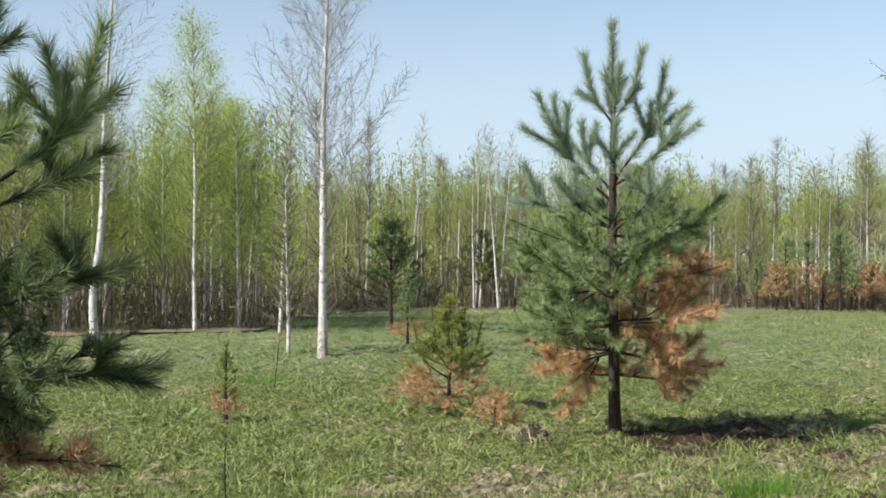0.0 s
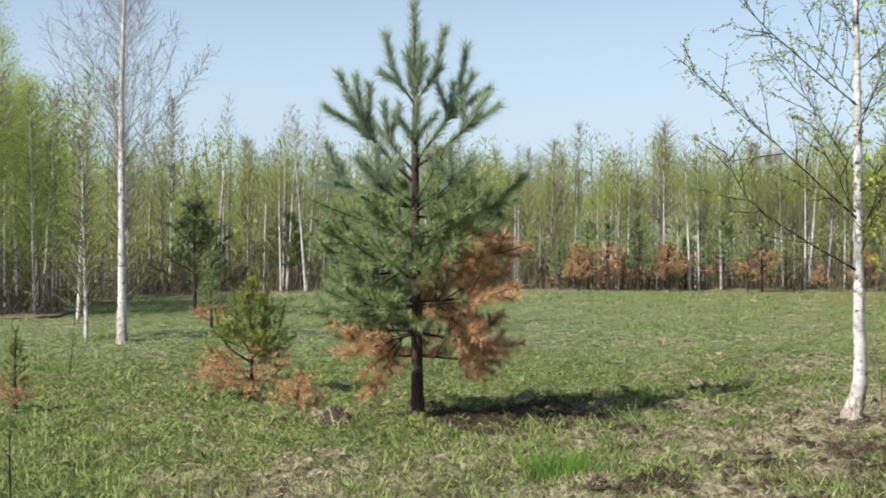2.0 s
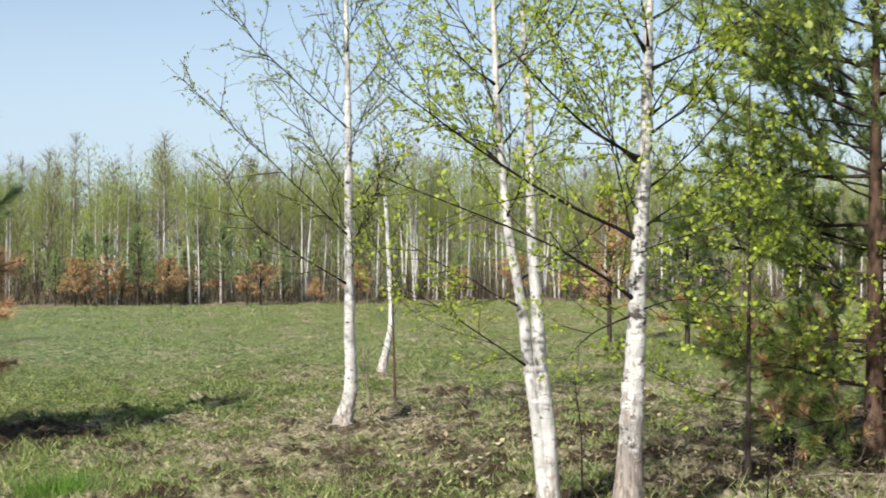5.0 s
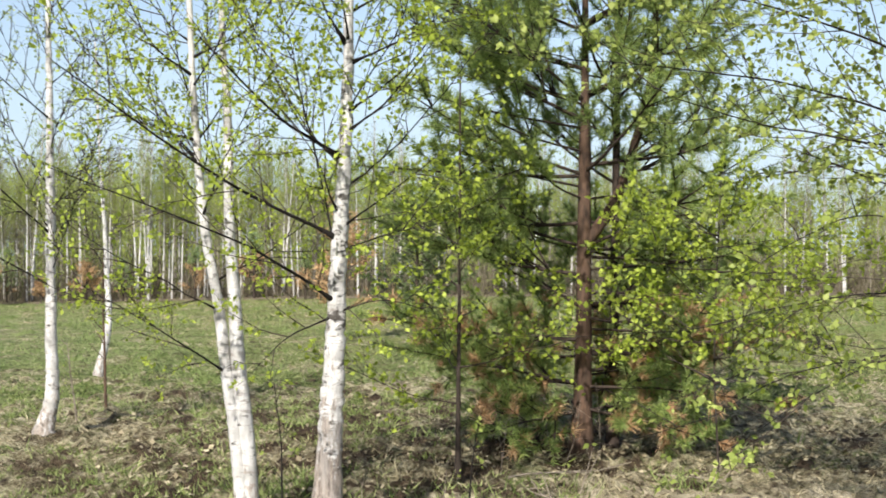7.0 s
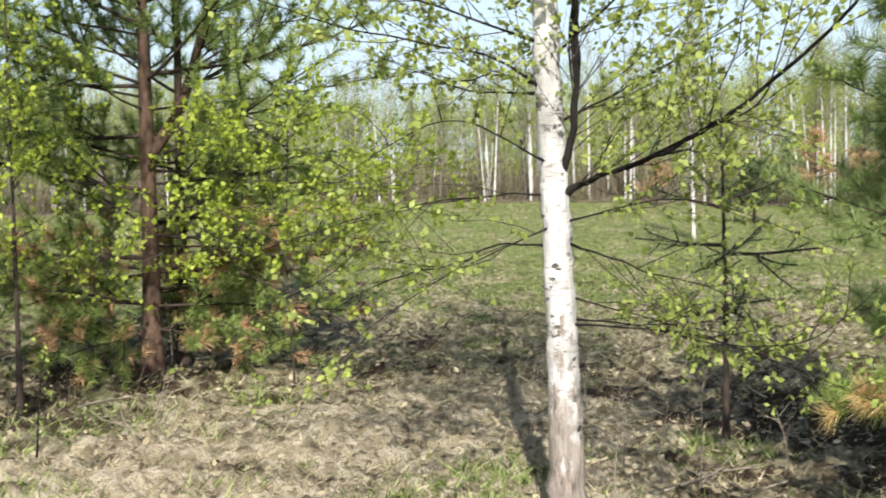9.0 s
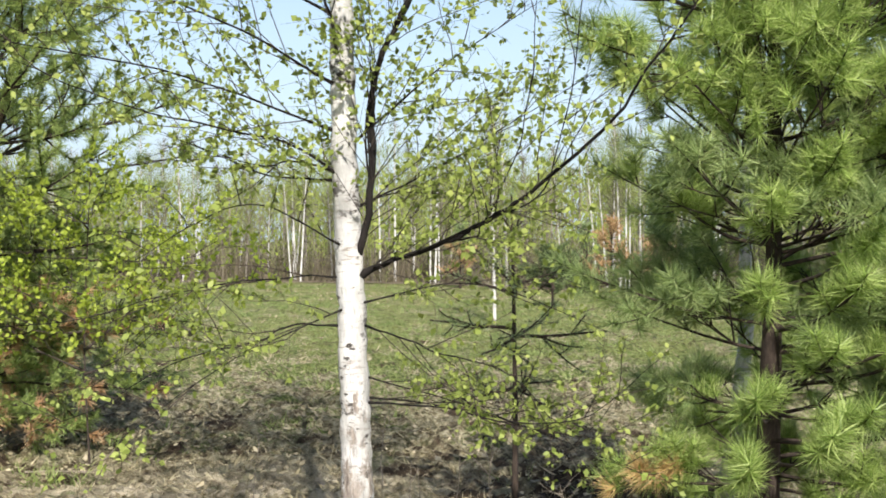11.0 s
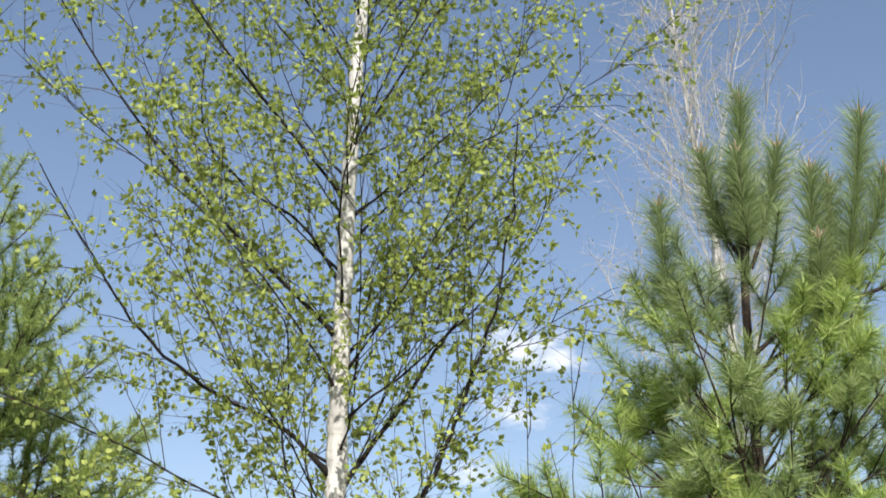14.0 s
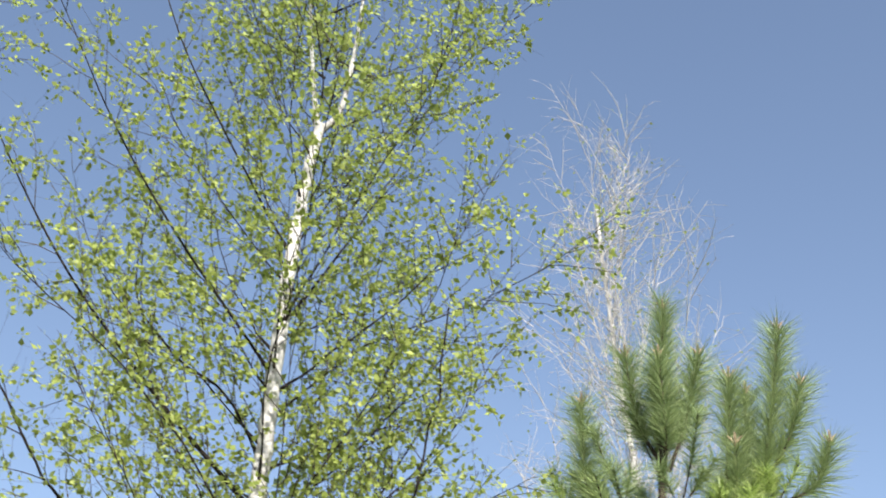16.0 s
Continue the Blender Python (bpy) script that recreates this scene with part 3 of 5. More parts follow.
def pine(points, r0, label, whorls, seed=1, needle=(260, 0.062, 0.0045), leader=None, brown=None, bark_material=None, green=None,
         group="pines in the meadow", name="pine_tree", keep=3, side_limbs=3, top=(28, 58), extra=(), stout=1.0, aimed=(), lush=1.7, limb_bark=None, tufted=False, bare=None, straw=None, bud=False, rod_green=None, second=None, fans=(), forks=(), clumps=()):
    """A pine: trunk through points; whorls of (height, limbs, years, length of a year, rise in degrees, lift)."""
    rng = np.random.default_rng(seed)
    points = np.array(points, dtype=float)
    root = points[0].copy()
    tree = thing(name, *root, label=label, category="tree", group=group)
    line = smooth_line(points - root, 8)
    g = Geo()
    u = np.linspace(0, 1, len(line))
    g.tube(np.vstack([line[:1] - (0, 0, 0.1), line]), np.concatenate([[r0 * 1.3], r0 * (1 - u) ** 0.9 + 0.006 + 0.25 * r0 * np.exp(-u * 24)]), 10)
    part("trunk", g, bark_material or PINE_BARK, tree, smooth=True)
    green = green or NEEDLE
    for stem, s0, s1 in forks:
        g, curve = Geo(), smooth_line(np.array(stem) - root, 6)
        g.tube(curve, np.linspace(s0, s1, len(curve)), 9)
        part("stem", g, bark_material or PINE_BARK, tree, smooth=True)

    def add_bud(tip, parent):
        b = Geo()
        for k in range(5):
            lean = np.array((math.cos(k * 1.4), math.sin(k * 1.4), 0)) * (0.0 if k == 0 else 0.035)
            b.tube([tip, tip + lean * 0.5 + (0, 0, 0.03), tip + lean + (0, 0, 0.05 if k else 0.075)], [0.007, 0.006, 0.002], 5)
        part("bud", b, BUD, parent, "pinkish-tan bud cluster", smooth=True)
    if leader:
        head = line[line[:, 2] >= line[-1, 2] - leader]
        shoots = [(head[i], head[i + 1]) for i in range(len(head) - 1)] + [(head[-1], head[-1] + (0, 0, 0.04))]
        g = Geo()
        needles_on(rng, shoots, g, needle[0] * lush, needle[1] * 1.35, needle[2], top)
        part("leader_needles", g, rod_green or green, tree)
    for rod in extra:
        rod = smooth_line(np.array(rod) - root, 5)
        wood, live = Geo(), Geo()
        wood.tube(rod, np.linspace(0.012, 0.006, len(rod)), 5)
        half = len(rod) // 3
        needles_on(rng, [(rod[i], rod[i + 1]) for i in range(half, len(rod) - 1)], live, needle[0] * lush, needle[1] * 1.35, needle[2], (34, 72))
        ob = part("limb", wood, limb_bark or bark_material or PINE_BARK, tree)
        part("needles", live, rod_green or green, ob)
        if bud:
            add_bud(rod[-1], ob)
    if bud:
        add_bud(line[-1], tree)
    for branch, tips in fans:
        branch = smooth_line(np.array(branch) - root, 5)
        wood, live, shoots = Geo(), Geo(), []
        wood.tube(branch, np.linspace(0.017, 0.009, len(branch)), 6)
        end, way = branch[-1], unit(branch[-1] - branch[-4])
        shoots += [(branch[i], branch[i + 1]) for i in range(2 * len(branch) // 3, len(branch) - 1)]
        for tip in tips:
            tip = np.array(tip) - root
            reach = np.linalg.norm(tip - end)
            rod = smooth_line([end, end + way * reach * 0.2 + (tip - end) * 0.2, end + way * reach * 0.1 + (tip - end) * 0.62, tip], 4)
            wood.tube(rod, np.linspace(0.008, 0.004, len(rod)), 4)
            shoots += [(rod[i], rod[i + 1]) for i in range(1, len(rod) - 1)] + [(rod[-1], rod[-1] + unit(rod[-1] - rod[-2]) * 0.03)]
        needles_on(rng, shoots, live, needle[0] * 2.1, needle[1] * 1.45, needle[2] * 0.85, (16, 52))
        ob = part("limb", wood, limb_bark or bark_material or PINE_BARK, tree)
        part("needles", live, rod_green if rod_green and tips[0][2] > 2.35 else green, ob)
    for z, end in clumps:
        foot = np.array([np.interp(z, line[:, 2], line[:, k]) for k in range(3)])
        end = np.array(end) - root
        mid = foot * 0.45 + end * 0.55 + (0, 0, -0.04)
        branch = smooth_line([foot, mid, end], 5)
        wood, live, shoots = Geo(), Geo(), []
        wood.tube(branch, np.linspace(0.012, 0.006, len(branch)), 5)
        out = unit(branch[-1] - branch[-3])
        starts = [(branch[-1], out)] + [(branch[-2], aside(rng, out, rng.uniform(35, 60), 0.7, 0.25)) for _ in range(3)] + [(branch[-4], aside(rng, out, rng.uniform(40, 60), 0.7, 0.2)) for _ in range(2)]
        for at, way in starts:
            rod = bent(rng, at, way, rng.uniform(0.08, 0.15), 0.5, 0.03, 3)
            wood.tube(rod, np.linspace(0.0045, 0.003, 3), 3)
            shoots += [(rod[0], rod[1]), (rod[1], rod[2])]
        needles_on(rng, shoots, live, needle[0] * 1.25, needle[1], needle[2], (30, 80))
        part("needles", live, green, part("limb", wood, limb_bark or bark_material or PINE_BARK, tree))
    turn = rng.uniform(0, 6.28)
    jobs = []
    for z, count, age, year, rise, lift, *own in whorls:
        for k in range(count):
            turn += 6.283 / count + rng.normal(0, 0.16) + (0.6 if k == 0 else 0)
            jobs.append((z, turn, age, year, rise, lift, *(own or (keep, side_limbs))))
    for z, bearing, age, year, rise, lift in aimed:
        jobs.append((z, radians(90 - bearing), age, year, rise, lift, keep, side_limbs))
    for z, heading, age, year, rise, lift, held, ring in jobs:
        if bare and z < bare[0] and math.cos(heading - radians(90 - bare[1])) > math.cos(radians(bare[2])):
            continue
        e = radians(rise + rng.normal(0, 6))
        way = np.array((math.cos(heading) * math.cos(e), math.sin(heading) * math.cos(e), math.sin(e)))
        at = np.array([np.interp(z, line[:, 2], line[:, k]) for k in range(3)]) + (0, 0, rng.normal(0, 0.02))
        wood, shoots = Geo(), []
        pine_grow(rng, at, way, age, year, wood, shoots, lift, 0, held, ring, stout, tufted)
        ob = part("limb", wood, limb_bark or bark_material or PINE_BARK, tree)
        live, dead = Geo(), Geo()
        dry = [brown is not None and bool(brown(s[1], rng)) for s in shoots]
        needles_on(rng, [s for s, d in zip(shoots, dry) if not d], live, *needle, spread=(28, 82) if tufted else (35, 68))
        needles_on(rng, [s for s, d in zip(shoots, dry) if d], dead, needle[0] * 1.35, needle[1] * 1.15, needle[2], (30, 75))
        if live.count:
            part("needles", live, rod_green if rod_green and z > line[-1, 2] - 1.55 else second if second and rng.random() < 0.2 else green, ob)
        if dead.count:
            part("dead_needles", dead, straw or NEEDLE_BROWN, ob, "dry straw-yellow needles" if straw else "dry rust-brown needles")
    return tree


def spruce(x, y, height, width, label, seed=1, brown_below=0.4, green=None, rows=9, name="spruce_sapling", shoots=(), sag=0, thick=1.0):
    """A small spruce: tiers of level limbs with short needles, the lowest dry."""
    def dry(p, rng):
        return p[2] < brown_below * height * rng.uniform(0.75, 1.25)
    whorls = []
    for i in range(rows):
        u = 0.08 + 0.86 * i / (rows - 1)
        size = width * (1.0 - u) ** 0.8 * 0.5 + 0.05
        age = 1 if size < 0.12 else 2 if size < 0.3 else 3
        whorls.append((u * height, 4, age, size / age, 16 - sag * (1 - u) + 46 * u, 0.35))
    return pine([(x, y, 0), (x, y, height * 0.5), (x + 0.01, y, height)], 0.011 + height * 0.008, label, whorls, seed, (170 * thick, 0.045, 0.008),
                height * 0.2, dry, green=green or SPRUCE_NEEDLE, name=name, stout=0.4, group="small spruces in the meadow",
                extra=[[(x, y, z), (x + 0.7 * dx, y + 0.7 * dy, z + 0.35 * (top - z)), (x + dx, y + dy, top)] for z, dx, dy, top in shoots])


# ---- near trees ----


def right_of_pine(p):
    """How far a point of the meadow pine lies towards the sunlit south-east side."""
    return 0.79 * p[0] - 0.61 * p[1]


def pine_brown(p, rng):
    s = right_of_pine(p) + rng.normal(0, 0.10)
    return (s > 0.08 and 0.35 < p[2] < 1.15 + 0.9 * s + rng.normal(0, 0.1) and rng.random() < 0.92) or (s < -0.1 and p[2] < 0.82 + rng.normal(0, 0.05))


def by_pine(across, height, deep=0.0):
    """A place beside the meadow pine: metres across and deep, and the height."""
    return (7.66 + 0.788 * across + 0.616 * deep, 9.71 - 0.616 * across + 0.788 * deep, height)


PINE_FANS = [
    ([by_pine(-0.01, 2.96), by_pine(-0.04, 3.0), by_pine(-0.10, 3.08)], [by_pine(-0.27, 3.57), by_pine(-0.30, 3.24, 0.05)]),
    ([by_pine(0.0, 2.96), by_pine(0.03, 3.0), by_pine(0.09, 3.08)], [by_pine(0.28, 3.63), by_pine(0.22, 3.26, -0.06)]),
    ([by_pine(0.0, 2.96), by_pine(0.01, 3.0, -0.05), by_pine(0.02, 3.06, -0.10)], [by_pine(0.06, 3.44, -0.22), by_pine(-0.06, 3.34, -0.20)]),
    ([by_pine(0.0, 2.96), by_pine(0.0, 3.0, 0.05), by_pine(-0.01, 3.06, 0.10)], [by_pine(-0.05, 3.46, 0.22), by_pine(0.10, 3.36, 0.2)]),
    ([by_pine(0.01, 2.33), by_pine(0.07, 2.48, 0.04), by_pine(0.28, 2.76, 0.10)], [by_pine(0.50, 3.49, 0.15), by_pine(0.23, 3.12, 0.16), by_pine(0.54, 3.20, 0.05), by_pine(0.70, 3.10, 0.2), by_pine(0.38, 3.15, 0.3)]),
    ([by_pine(0.02, 2.36), by_pine(0.22, 2.48, -0.12), by_pine(0.40, 2.63, -0.25)], [by_pine(0.74, 2.88, -0.3), by_pine(0.56, 2.80, -0.45), by_pine(0.43, 2.93, -0.3), by_pine(0.64, 2.98, -0.2)]),
    ([by_pine(-0.01, 2.20), by_pine(-0.18, 2.36, -0.05), by_pine(-0.34, 2.54, -0.10)], [by_pine(-0.70, 3.19, -0.1), by_pine(-0.56, 3.18, 0.05), by_pine(-0.43, 3.06, -0.25), by_pine(-0.81, 2.87, -0.2), by_pine(-0.60, 2.95, -0.3)]),
    ([by_pine(-0.01, 2.30), by_pine(-0.10, 2.42, 0.12), by_pine(-0.20, 2.55, 0.28)], [by_pine(-0.29, 2.96, 0.35), by_pine(-0.15, 2.95, 0.5), by_pine(-0.40, 2.80, 0.45)]),
    ([by_pine(0.0, 2.30), by_pine(0.02, 2.40, -0.2), by_pine(0.0, 2.52, -0.36)], [by_pine(0.02, 2.88, -0.52), by_pine(0.16, 2.78, -0.5), by_pine(-0.16, 2.76, -0.5)]),
    ([by_pine(0.0, 1.95), by_pine(-0.32, 2.04, 0.1), by_pine(-0.60, 2.16, 0.2)], [by_pine(-0.84, 2.55, 0.2), by_pine(-0.72, 2.38, 0.35), by_pine(-0.95, 2.20, 0.2), by_pine(-0.75, 2.2, 0.0)]),
    ([by_pine(0.0, 1.88), by_pine(0.32, 1.86, 0.05), by_pine(0.58, 1.92, 0.1)], [by_pine(0.55, 2.16, 0.1), by_pine(0.72, 2.10, 0.2), by_pine(0.66, 1.88, -0.1), by_pine(1.03, 2.24, 0.1), by_pine(0.92, 2.02, 0.0), by_pine(0.80, 1.90, 0.3)]),
    ([by_pine(0.0, 1.92), by_pine(0.18, 2.05, -0.25), by_pine(0.30, 2.15, -0.5)], [by_pine(0.30, 2.45, -0.65), by_pine(0.48, 2.36, -0.7), by_pine(0.12, 2.40, -0.6)]),
    ([by_pine(0.0, 1.92), by_pine(-0.18, 2.05, -0.25), by_pine(-0.30, 2.12, -0.45)], [by_pine(-0.35, 2.45, -0.6), by_pine(-0.52, 2.36, -0.6), by_pine(-0.15, 2.38, -0.6)])]

pine([(7.63, 9.64, 0), (7.64, 9.67, 1.0), (7.66, 9.71, 2.4), (7.66, 9.71, 3.0), (7.66, 9.71, 3.87)], 0.055,
     "young pine with bluish green crown and rust-brown dead lower needles", [
         (1.98, 4, 2, 0.36, 20, 0.4), (1.70, 5, 3, 0.38, 8, 0.3), (1.55, 3, 4, 0.29, 4, 0.2),
         (1.36, 5, 4, 0.31, 3, 0.2), (1.05, 5, 4, 0.32, -2, 0.15), (0.78, 5, 4, 0.28, -6, 0.1), (0.56, 3, 4, 0.22, -8, 0.05)],
     seed=5, needle=(520, 0.095, 0.0068), leader=0.86, keep=2, brown=pine_brown, rod_green=NEEDLE_BLUE, fans=PINE_FANS, side_limbs=3, bare=(0.95, 218, 34))

EDGE_PINE_FANS = [
    ([(0.72, 6.40, 1.72), (1.12, 6.31, 1.96), (1.39, 6.25, 2.16)], [(1.39, 6.25, 2.60), (1.63, 6.20, 2.72), (1.68, 6.19, 2.43), (1.50, 6.32, 2.50), (1.24, 6.20, 2.45)]),
    ([(0.72, 6.40, 1.70), (1.10, 6.30, 1.85), (1.34, 6.24, 1.96)], [(1.62, 6.18, 2.14), (1.50, 6.10, 2.02), (1.40, 6.30, 2.20)]),
    ([(0.72, 6.40, 2.05), (0.98, 6.35, 2.12), (1.10, 6.32, 2.16)], [(1.28, 6.28, 2.42), (1.06, 6.32, 2.55), (1.22, 6.20, 2.24)]),
    ([(0.73, 6.40, 2.40), (0.95, 6.36, 2.50), (1.06, 6.34, 2.56)], [(1.22, 6.30, 2.66), (1.18, 6.30, 2.86), (1.02, 6.36, 2.95)]),
    ([(0.73, 6.40, 1.35), (1.15, 6.28, 1.46), (1.45, 6.20, 1.52)], [(1.72, 6.15, 1.60), (1.60, 6.05, 1.56), (1.55, 6.30, 1.70), (1.40, 6.10, 1.72)]),
    ([(0.73, 6.40, 1.05), (1.20, 6.25, 1.06), (1.55, 6.18, 1.08)], [(1.88, 6.13, 1.12), (1.78, 6.02, 1.05), (1.70, 6.28, 1.20), (1.62, 6.08, 1.2)])]
pine([(0.72, 6.41, 0), (0.72, 6.41, 1.5), (0.73, 6.40, 3.3)], 0.055, "dark green young pine with some brown low needles", [
    (2.6, 6, 1, 0.55, 44, 0.9), (1.65, 4, 2, 0.36, 16, 0.8), (1.3, 5, 4, 0.28, 4, 0.3), (1.0, 7, 4, 0.30, 0, 0.2), (0.72, 6, 4, 0.27, -4, 0.1), (0.48, 5, 4, 0.22, -6, 0.0)],
     seed=11, needle=(620, 0.10, 0.006), green=NEEDLE_DARK, rod_green=NEEDLE, leader=0.7, keep=2, fans=EDGE_PINE_FANS, tufted=True, side_limbs=4, brown=lambda p, rng: p[2] < 0.8 and rng.random() < 0.8)

BIRCH_LIMBS_LOW = [
    (1.47, [(5.84, -0.86, 1.53), (5.65, -1.08, 1.62), (5.46, -1.23, 1.71), (5.28, -1.35, 1.81), (4.95, -1.58, 2.05), (4.76, -1.68, 2.25)], (4.55, -1.85, 2.55), 0.019),
    (1.5, [(5.85, -0.79, 1.75), (5.84, -0.81, 2.12), (5.80, -0.80, 2.30), (5.73, -0.89, 2.53), (5.66, -1.04, 2.85), (5.58, -1.17, 3.17), (5.50, -1.28, 3.49), (5.43, -1.37, 3.84)], (5.40, -1.45, 4.6), 0.024),
    (2.88, [(5.87, -0.97, 3.31), (5.89, -1.14, 3.60), (5.91, -1.31, 3.87)], (5.93, -1.55, 4.4), 0.017),
    (2.95, [(5.79, -0.42, 3.17), (5.70, -0.14, 3.27), (5.60, 0.16, 3.46), (5.49, 0.37, 3.70)], (5.33, 0.68, 4.15), 0.016),
    (2.34, [(5.77, -0.60, 2.65), (5.78, -0.47, 2.91), (5.79, -0.43, 3.14), (5.73, -0.43, 3.58), (5.70, -0.23, 3.88)], (5.68, -0.02, 4.4), 0.013),
    (3.85, [(5.78, -0.48, 4.15), (5.75, -0.19, 4.33), (5.70, 0.02, 4.63)], (5.70, 0.02, 5.3), 0.013),
    (4.55, [(5.81, -1.02, 5.18), (5.82, -1.24, 5.65)], (5.83, -1.50, 6.2), 0.012),
    (1.90, [(5.83, -0.47, 2.04), (5.70, -0.14, 2.11), (5.55, 0.20, 2.17)], (5.33, 0.62, 2.32), 0.011),
    (1.92, [(5.88, -0.48, 1.98), (5.84, -0.31, 1.96)], (5.78, 0.02, 2.06), 0.009)]
BIRCH_LIMBS_REST = [
    (1.90, (6.05, -0.37, 1.93), (6.35, 0.08, 2.13), 0.010),
    (2.02, (5.95, -1.15, 2.42), (6.15, -1.63, 2.74), 0.009),
    (1.76, (5.95, -1.17, 1.99), (6.20, -1.81, 2.36), 0.009),
    (1.48, [(5.85, -0.30, 1.47), (5.78, 0.10, 1.40), (5.72, 0.55, 1.30)], (5.62, 1.10, 1.28), 0.007, 0.07),
    (1.25, [(5.88, -0.47, 1.27), (5.84, -0.30, 1.20), (5.80, -0.07, 1.16), (5.75, 0.14, 1.08), (5.69, 0.41, 0.93)], (5.60, 0.85, 0.80), 0.008, 0.06),
    (1.28, [(5.77, -0.95, 1.20), (5.70, -1.09, 1.14), (5.54, -1.35, 1.06)], (5.37, -1.55, 0.80), 0.008),
    (0.92, [(5.70, -1.09, 0.91), (5.53, -1.37, 0.86), (5.35, -1.64, 0.91)], (5.17, -1.86, 1.14), 0.008, 0.05),
    (0.95, (5.85, -1.30, 0.86), (5.65, -1.95, 0.62), 0.007, 0.06)]
BIRCH_LIMBS_NEAR = [
    (1.35, (5.55, -1.2, 1.45), (5.2, -1.7, 1.25), 0.007, 0.03), (1.05, (5.65, -1.25, 0.90), (5.4, -1.85, 0.66), 0.006, 0.03),
    (1.6, (5.45, -0.25, 1.78), (4.95, 0.2, 1.55), 0.007, 0.03), (1.35, (5.6, -0.2, 1.15), (5.2, 0.35, 0.82), 0.006, 0.03)]
BIRCH_LIMBS_SOUTH = [
    (1.5, [(5.85, -0.79, 1.75), (5.80, -0.80, 2.30), (5.66, -1.04, 2.85), (5.54, -1.22, 3.33), (5.39, -1.53, 3.55)], (5.11, -1.76, 3.65), 0.010),
    (1.5, [(5.85, -0.80, 1.75), (5.80, -0.81, 2.30), (5.66, -1.04, 2.85), (5.54, -1.21, 3.33), (5.47, -1.22, 3.84)], (5.48, -1.16, 4.36), 0.010),
    (1.47, [(5.84, -0.86, 1.53), (5.65, -1.08, 1.62), (5.46, -1.23, 1.71), (5.25, -1.38, 2.3)], (5.17, -1.39, 3.32), 0.009, 0.05),
    (1.47, [(5.84, -0.86, 1.53), (5.46, -1.23, 1.71), (5.20, -1.42, 1.87), (4.98, -1.50, 2.5)], (4.92, -1.51, 3.25), 0.009, 0.05),
    (4.2, [(5.76, -1.05, 4.55), (5.70, -1.48, 5.05)], (5.61, -1.83, 5.77), 0.011),
    (3.5, [(5.77, -1.10, 3.95), (5.72, -1.44, 4.39)], (5.59, -1.88, 5.10), 0.011),
    (3.2, [(5.78, -1.08, 3.55), (5.68, -1.50, 4.0)], (5.62, -1.79, 4.57), 0.010)]
BIRCH_LIMBS_NORTH = [
    (2.3, (5.6, 0.0, 2.6), (5.4, 0.95, 2.8), 0.010), (2.1, (5.75, 0.1, 2.35), (5.6, 1.25, 2.5), 0.010), (2.6, (5.7, 0.2, 3.0), (5.6, 1.1, 3.35), 0.010),
    (3.6, (5.6, 0.2, 4.4), (5.5, 0.9, 5.4), 0.014), (4.3, (5.6, 0.1, 5.2), (5.5, 0.75, 6.3), 0.013), (5.0, (5.62, -0.1, 5.9), (5.55, 0.4, 7.0), 0.012)]
birch([(5.97, -0.75, 0), (5.91, -0.74, 0.6), (5.91, -0.72, 1.3), (5.90, -0.69, 2.04), (5.86, -0.68, 2.75), (5.82, -0.68, 3.5), (5.80, -0.70, 4.4), (5.80, -0.74, 5.3), (5.79, -0.80, 5.86)], 0.075, 0.028,
      "large white birch with dark limbs and sparse fresh leaves", BIRCH_LIMBS_LOW + BIRCH_LIMBS_REST + BIRCH_LIMBS_NEAR + BIRCH_LIMBS_SOUTH + BIRCH_LIMBS_NORTH,
      grown=(36, 2.6, 6.9, 2.3, 1.2), leaf_gap=0.029, leaf_size=0.034, seed=3, rise=(24, 56), gap=0.10, fine=0.7, bark_material=BIRCH_OLD, slim=0.74, crook=0.11,
      forks=(([(5.79, -0.80, 5.82), (5.78, -0.90, 5.98), (5.77, -0.95, 6.4), (5.77, -0.98, 6.9), (5.76, -1.02, 7.6)], 0.020, 0.004),
             ([(5.79, -0.79, 5.80), (5.80, -0.73, 6.23), (5.81, -0.67, 6.8), (5.81, -0.62, 7.7)], 0.017, 0.004)))

